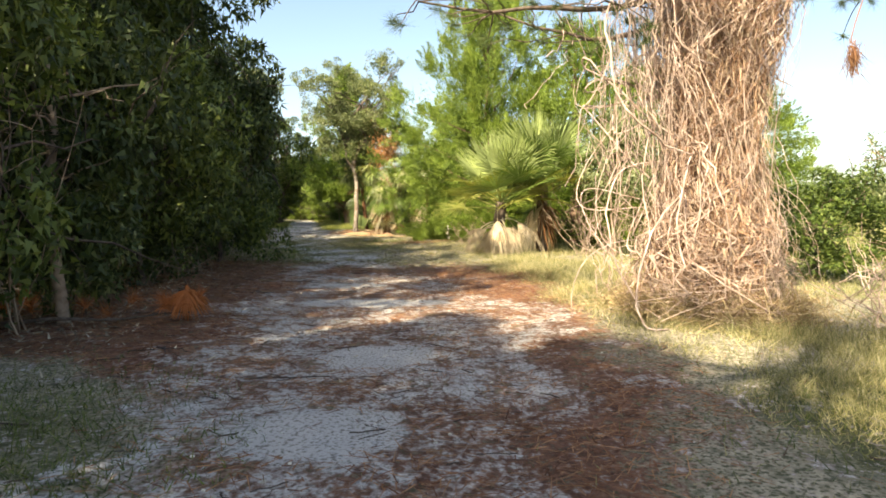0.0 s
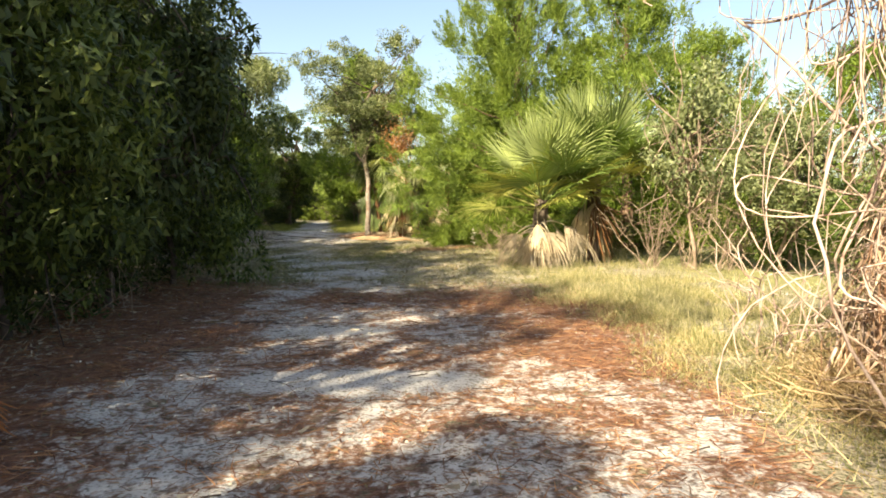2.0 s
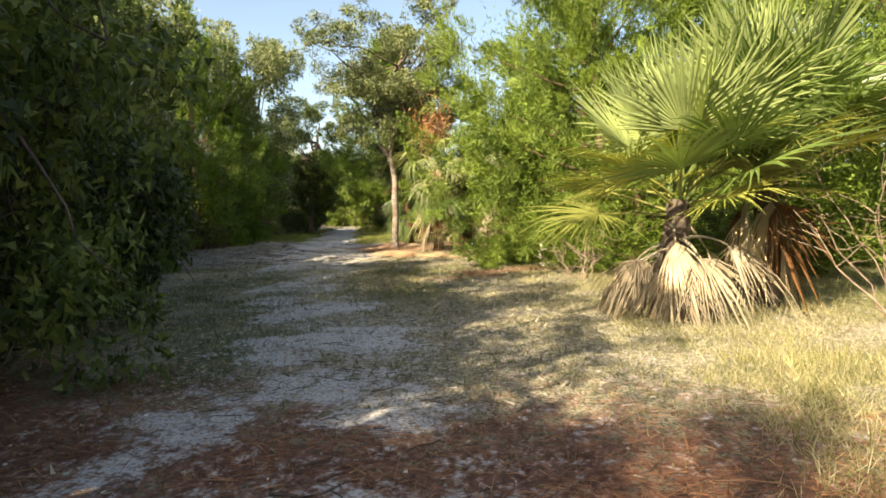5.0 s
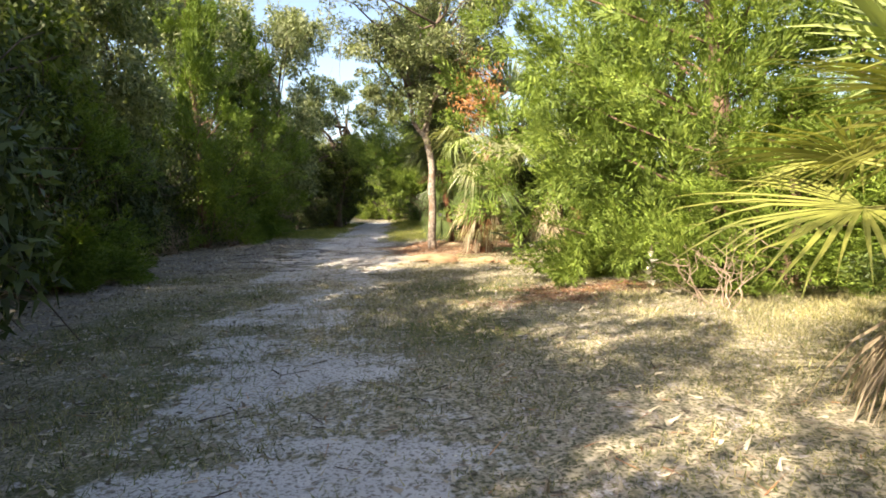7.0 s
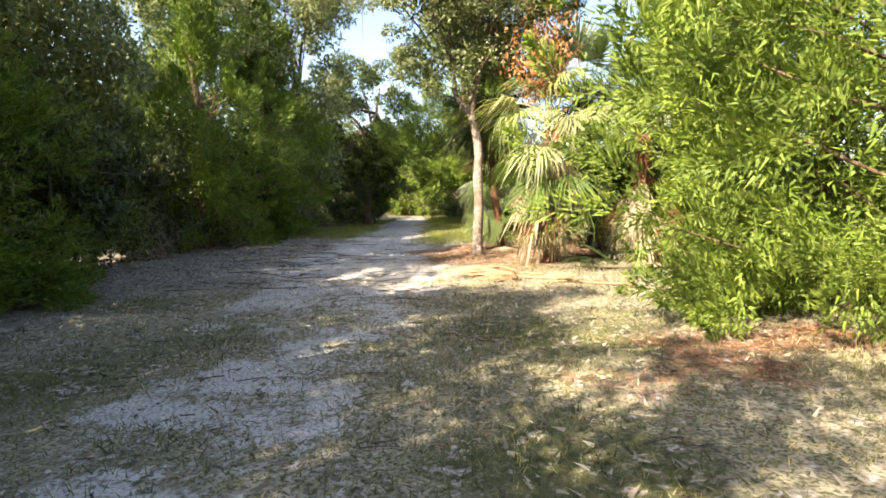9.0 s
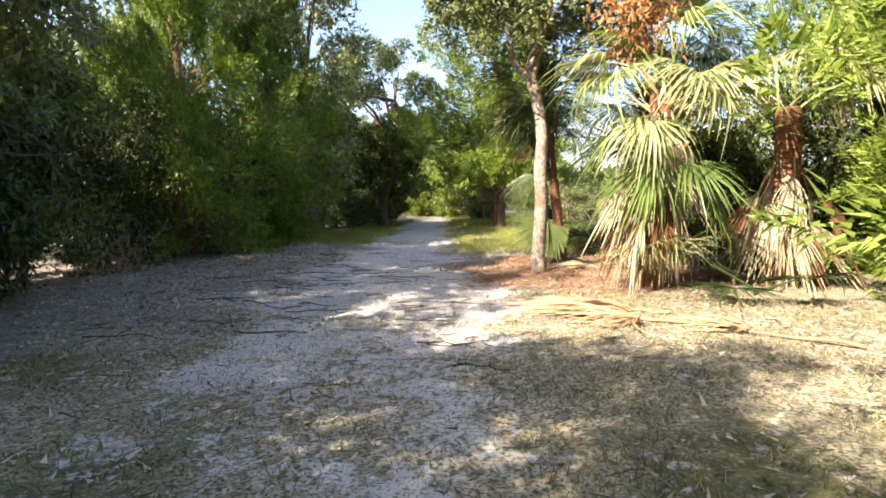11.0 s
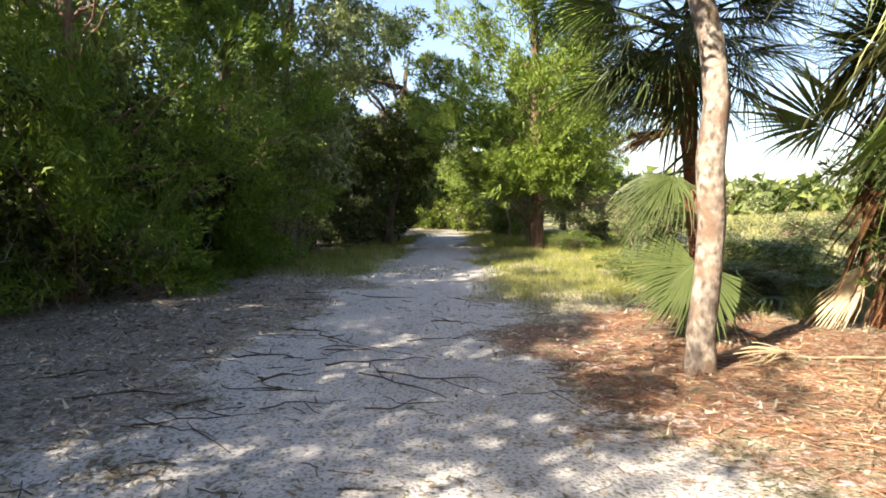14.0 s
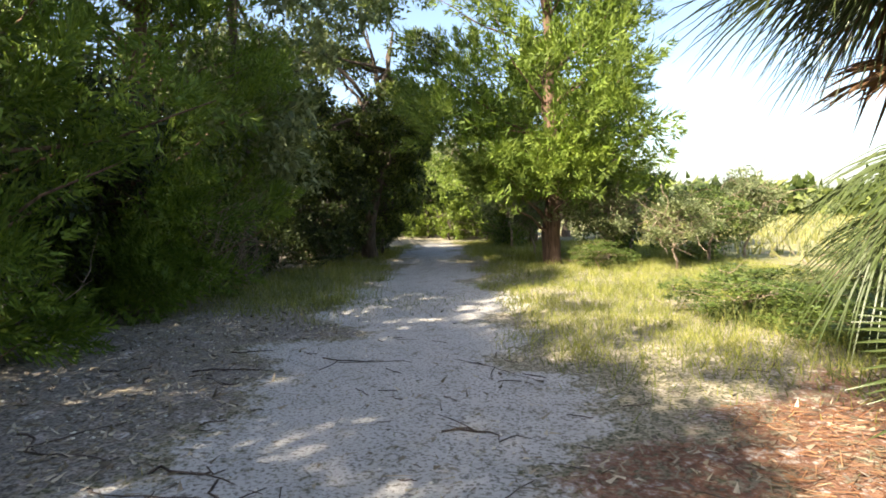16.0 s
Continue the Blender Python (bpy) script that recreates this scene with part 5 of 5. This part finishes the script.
# far woods beyond the marsh
q = Quads()
for k in range(260):
    ang = g.uniform(-75, 35)
    r = g.uniform(105, 150)
    cx, cy = r * math.sin(radians(-ang)), r * math.cos(radians(-ang))
    hh = g.uniform(3, 7)
    n = 130
    p = np.array([cx, cy, 0]) + unit(g.normal(size=(n, 3))) * g.uniform(0.5, 1, (n, 1)) * [4.0, 4.0, hh]
    p[:, 2] = np.abs(p[:, 2])
    q.leaves(p, g.normal(size=(n, 3)), 1.6, 1.1)
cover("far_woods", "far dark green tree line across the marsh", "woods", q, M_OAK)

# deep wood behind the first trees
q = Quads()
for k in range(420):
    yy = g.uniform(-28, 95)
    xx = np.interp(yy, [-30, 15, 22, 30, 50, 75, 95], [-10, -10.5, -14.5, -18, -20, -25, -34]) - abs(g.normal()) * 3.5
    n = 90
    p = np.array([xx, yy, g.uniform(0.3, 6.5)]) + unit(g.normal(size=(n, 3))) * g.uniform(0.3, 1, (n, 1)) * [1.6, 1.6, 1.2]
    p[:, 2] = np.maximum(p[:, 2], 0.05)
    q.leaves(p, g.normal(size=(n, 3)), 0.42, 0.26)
cover("deep_wood", "shade-darkened dense undergrowth deep in the wood", "woods", q, M_DARK)

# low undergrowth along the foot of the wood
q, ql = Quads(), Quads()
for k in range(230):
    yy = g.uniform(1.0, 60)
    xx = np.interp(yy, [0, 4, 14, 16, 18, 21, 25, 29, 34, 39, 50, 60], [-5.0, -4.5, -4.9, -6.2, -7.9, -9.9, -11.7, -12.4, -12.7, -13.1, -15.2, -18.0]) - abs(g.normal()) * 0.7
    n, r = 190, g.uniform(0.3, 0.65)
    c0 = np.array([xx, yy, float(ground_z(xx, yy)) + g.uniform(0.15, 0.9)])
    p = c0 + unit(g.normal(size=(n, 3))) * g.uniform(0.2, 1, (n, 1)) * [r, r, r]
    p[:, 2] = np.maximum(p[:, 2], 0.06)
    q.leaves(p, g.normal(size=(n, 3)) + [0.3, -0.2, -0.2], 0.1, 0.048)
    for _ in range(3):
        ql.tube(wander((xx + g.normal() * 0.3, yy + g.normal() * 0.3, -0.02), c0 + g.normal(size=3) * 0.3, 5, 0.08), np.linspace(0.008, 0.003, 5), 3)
cover("undergrowth", "shade-darkened leafy undergrowth at the foot of the wood", "undergrowth", q, M_DARK)
cover("undergrowth_stems", "thin pale stems in the undergrowth", "undergrowth", ql, M_GREYTWIG)
